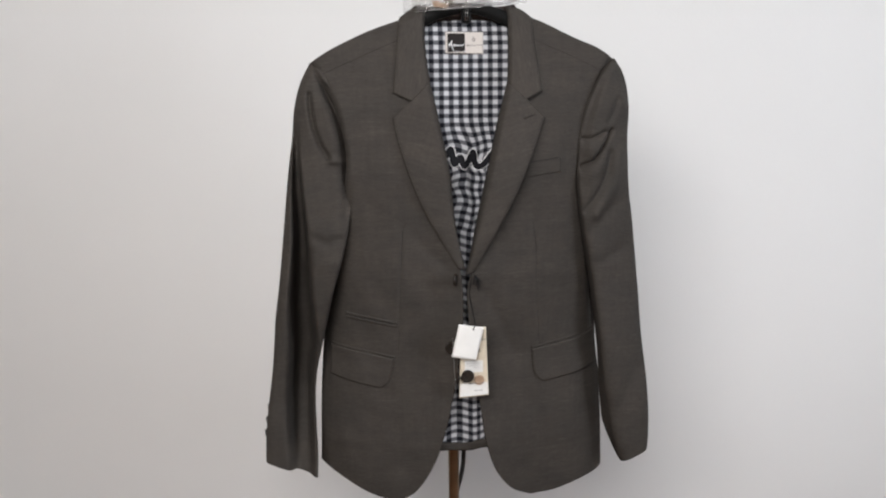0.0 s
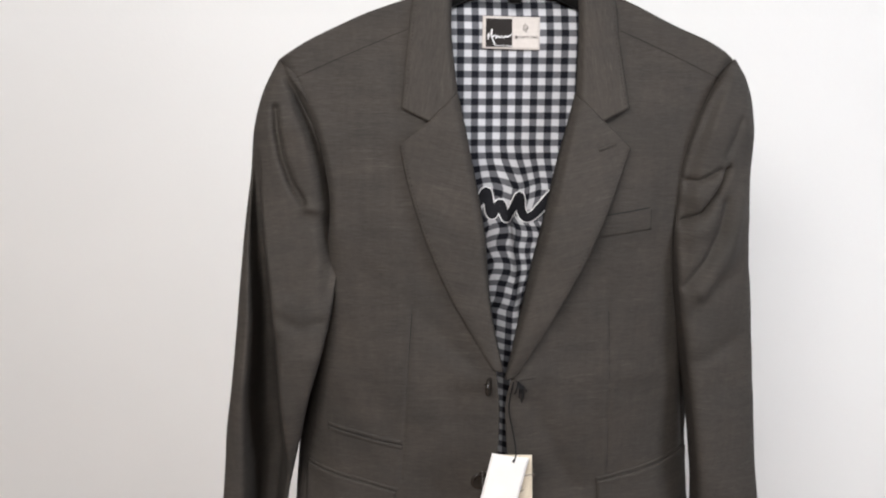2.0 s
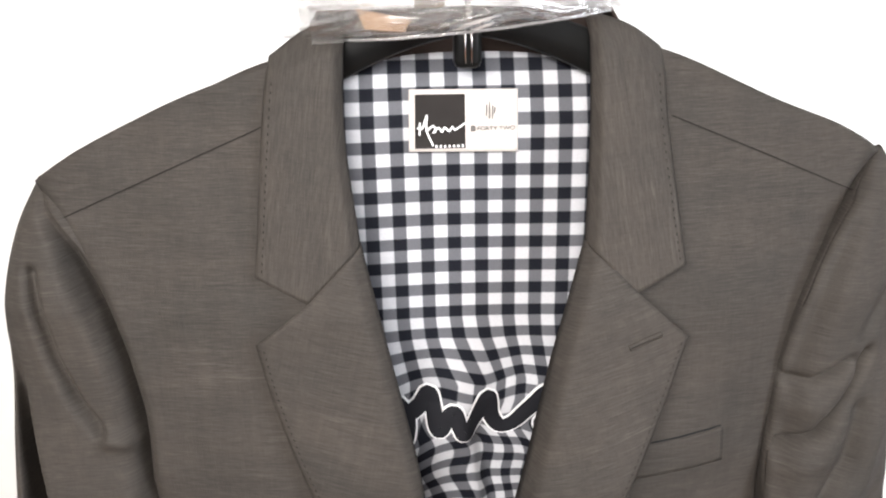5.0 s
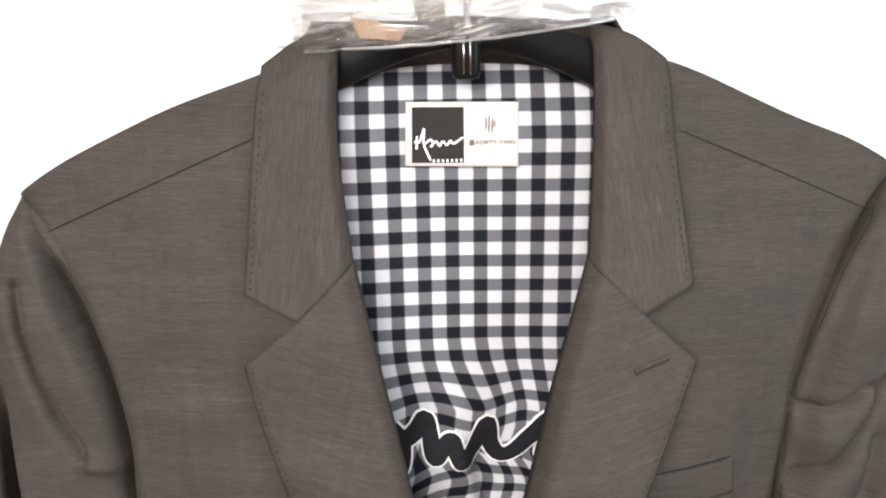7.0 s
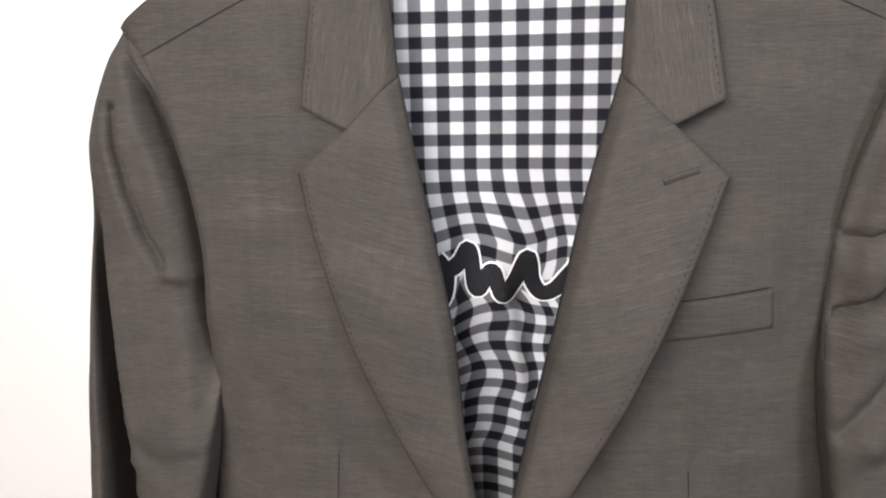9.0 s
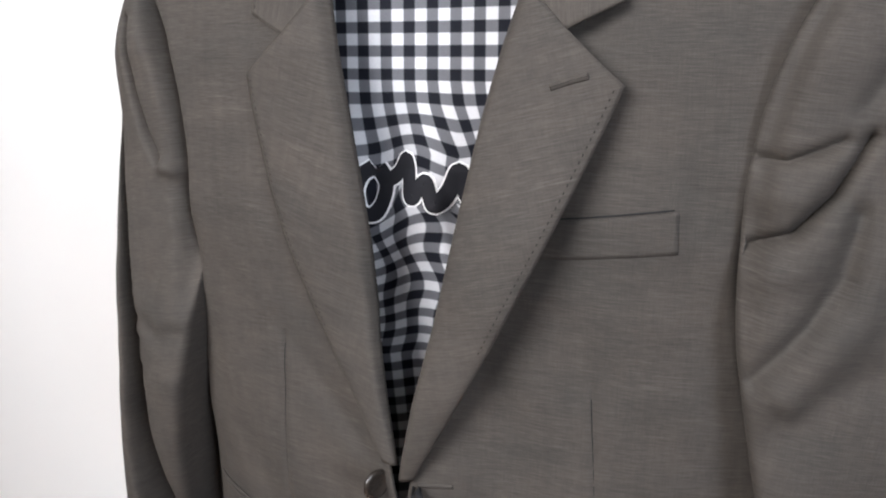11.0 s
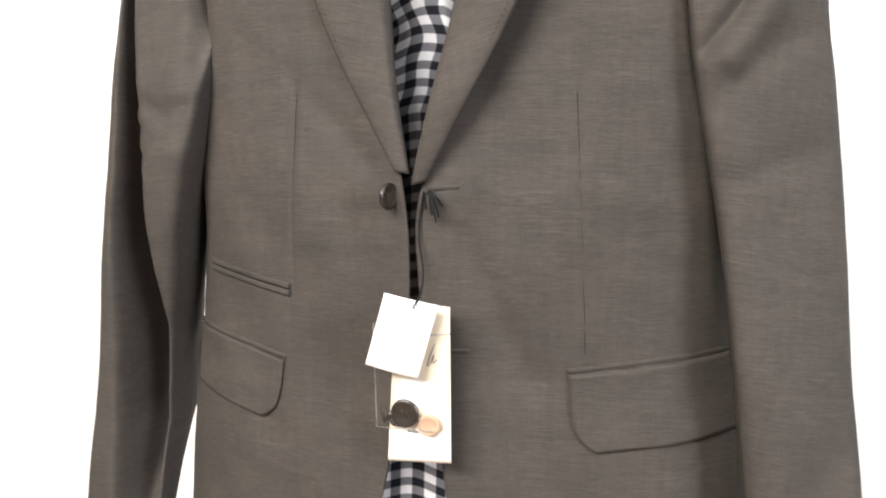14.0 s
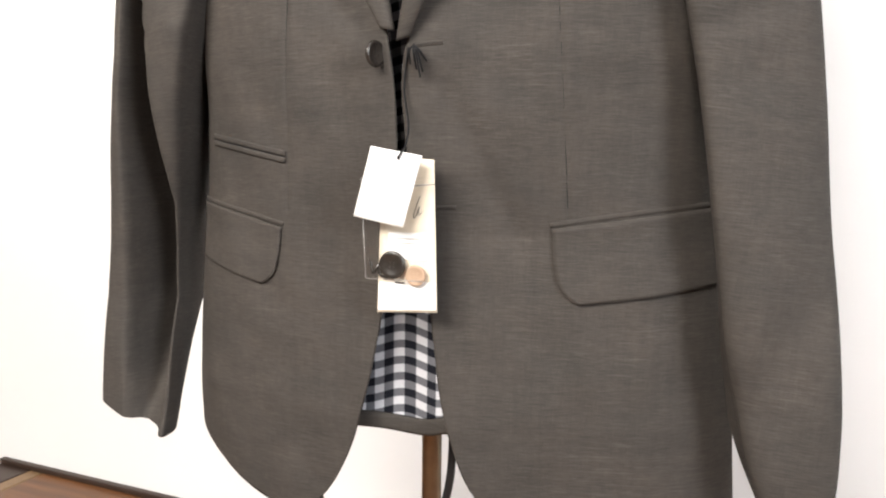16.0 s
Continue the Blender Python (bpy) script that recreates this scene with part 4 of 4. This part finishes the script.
for p, q in zip(rings, rings[1:]):
    for k in range(48):
        bm.faces.new((p[k], p[(k + 1) % 48], q[(k + 1) % 48], q[k]))
bm.faces.new(rings[0])
bm.faces.new(rings[-1][::-1])
part("base", both_ways(bm), BRASS, stand)
cable = part("cable", tube(spline([(-0.010, 0.112, 1.0), (-0.002, 0.106, 0.92), (0.003, 0.105, 0.86), (-0.004, 0.106, 0.80), (-0.03, 0.11, 0.735), (-0.085, 0.115, 0.72), (-0.14, 0.118, 0.765), (-0.176, 0.12, 0.835), (-0.19, 0.12, 0.92), (-0.16, 0.118, 1.0), (-0.05, 0.114, 1.03), (-0.010, 0.112, 1.02)], 120), 0.0042, 8), RUBBER, stand, "black rubber cable hung in a loop")

cover = thing("plastic_cover", SPOT, "clear wrinkled plastic garment cover gathered above the collar", "plastic cover")


def film_roll(n_u, n_r, seed, half, reach):
    """Gathered film: a crumpled sleeve lying across the collar, drawn into long level pleats."""
    bm = bmesh.new()
    rows = []
    for a in range(n_u):
        k = 2 * a / (n_u - 1) - 1
        u = half * k
        low = 1.6545 + 0.0075 * k - 0.0020 * (1 - k * k) + 0.003 * noise.noise((u * 30, seed, 7))
        row = []
        for b in range(n_r):
            t = b / (n_r - 1)
            w = low + reach * t
            v = -0.016 - 0.012 * math.sin(math.pi * min(1, 1.4 * t)) + 0.06 * t * t + 0.020 * k * k
            wander = -0.12 * u + 0.008 * noise.noise((u * 26, t * 4, seed)) + 0.010 * k * noise.noise((u * 9, seed, t))
            pleat = 1 - 2 * abs(noise.noise((u * 7 + seed, (w + wander) * 150, 0.3)))
            small = noise.noise((u * 45 + seed, (w + wander) * 420, seed + 4))
            row.append(bm.verts.new((u, v - 0.007 * pleat + 0.0022 * small, w + 0.0015 * noise.noise((u * 50, seed, 1)))))
        rows.append(row)
    for p, q in zip(rows, rows[1:]):
        for j in range(n_r - 1):
            bm.faces.new((p[j], q[j], q[j + 1], p[j + 1]))
    return bm


part("film", film_roll(170, 90, 1.0, 0.082, 0.06), FILM, cover)
part("inner_film", film_roll(150, 80, 9.0, 0.088, 0.06), FILM, cover).matrix_basis = pose(0, 0.008, 0.0015)
part("outer_film", film_roll(120, 60, 5.0, 0.100, 0.06), FILM, cover).matrix_basis = pose(0, 0.026, 0.002)
part("film_edge", tube([(u, -0.024 + 3.0 * u * u + 0.002 * noise.noise((u * 40, 2, 2)), 1.6520 + 0.085 * u + 0.5 * u * u + 0.0008 * noise.noise((u * 60, 1, 5))) for u in np.linspace(-0.062, 0.072, 60)], 0.0008, 6), FILM_EDGE, cover, "rolled clear plastic edge")
part("sticker", both_ways(sheet(coons(((-0.058, 1.664), (-0.054, 1.654)), ((-0.030, 1.658), (-0.034, 1.652)), ((-0.058, 1.664), (-0.030, 1.658)), ((-0.054, 1.654), (-0.034, 1.652)), 8, 6), lambda u, w, i, j: -0.012 + 0.002 * math.sin(u * 300))), TAN, cover, "torn tan paper sticker")

bench = thing("low_bench", pose(0, 0, 0), "low brown wooden bench against the white wall", "bench")
for k, (x0, x1, m, word) in enumerate(((-1.30, -1.205, DARK_WOOD, "dark stained end board"), (-1.202, -1.165, PALE_WOOD, "pale wooden strip"), (-1.162, -0.40, WOOD, ""))):
    box_part("top_board", (x0, x1, 1.46, 1.893, 0.378, 0.405), m, bench, word, 0.003)
box_part("back_rail", (-1.30, -0.40, 1.880, 1.896, 0.4055, 0.418), DARK_WOOD, bench, "dark back rail", 0.003)
for x in (-1.26, -0.48):
    for y in (1.49, 1.82):
        box_part("leg", (x, x + 0.05, y, y + 0.05, 0.0, 0.377), WOOD, bench, "", 0.003)
box_part("apron", (-1.21, -0.48, 1.50, 1.52, 0.30, 0.377), WOOD, bench, "", 0.002)

# ---- floor planks ----
plank_data = {}
y = SOUTH
row = 0
while y < WALL_Y - 0.013:
    y1 = min(y + 0.118, WALL_Y - 0.013)
    x = WEST - 0.0 + 0.0 - (row * 0.37) % 0.9
    while x < EAST:
        x0, x1 = max(x, WEST), min(x + 0.9, EAST)
        if x1 - x0 > 0.02:
            key = (round(x1 - x0, 3), round(y1 - y, 3))
            if key not in plank_data:
                bm = bmesh.new()
                box(bm, 0.001, key[0] - 0.001, 0.001, key[1] - 0.001, -0.004, 0.0, 0.0008)
                me = bpy.data.meshes.new("plank")
                bm.to_mesh(me)
                bm.free()
                me.materials.append(WOOD)
                plank_data[key] = me
            p = new("plank", plank_data[key])
            p.location = (x0, y, 0)
            p.parent = floor
        x += 0.9
    y, row = y1, row + 1
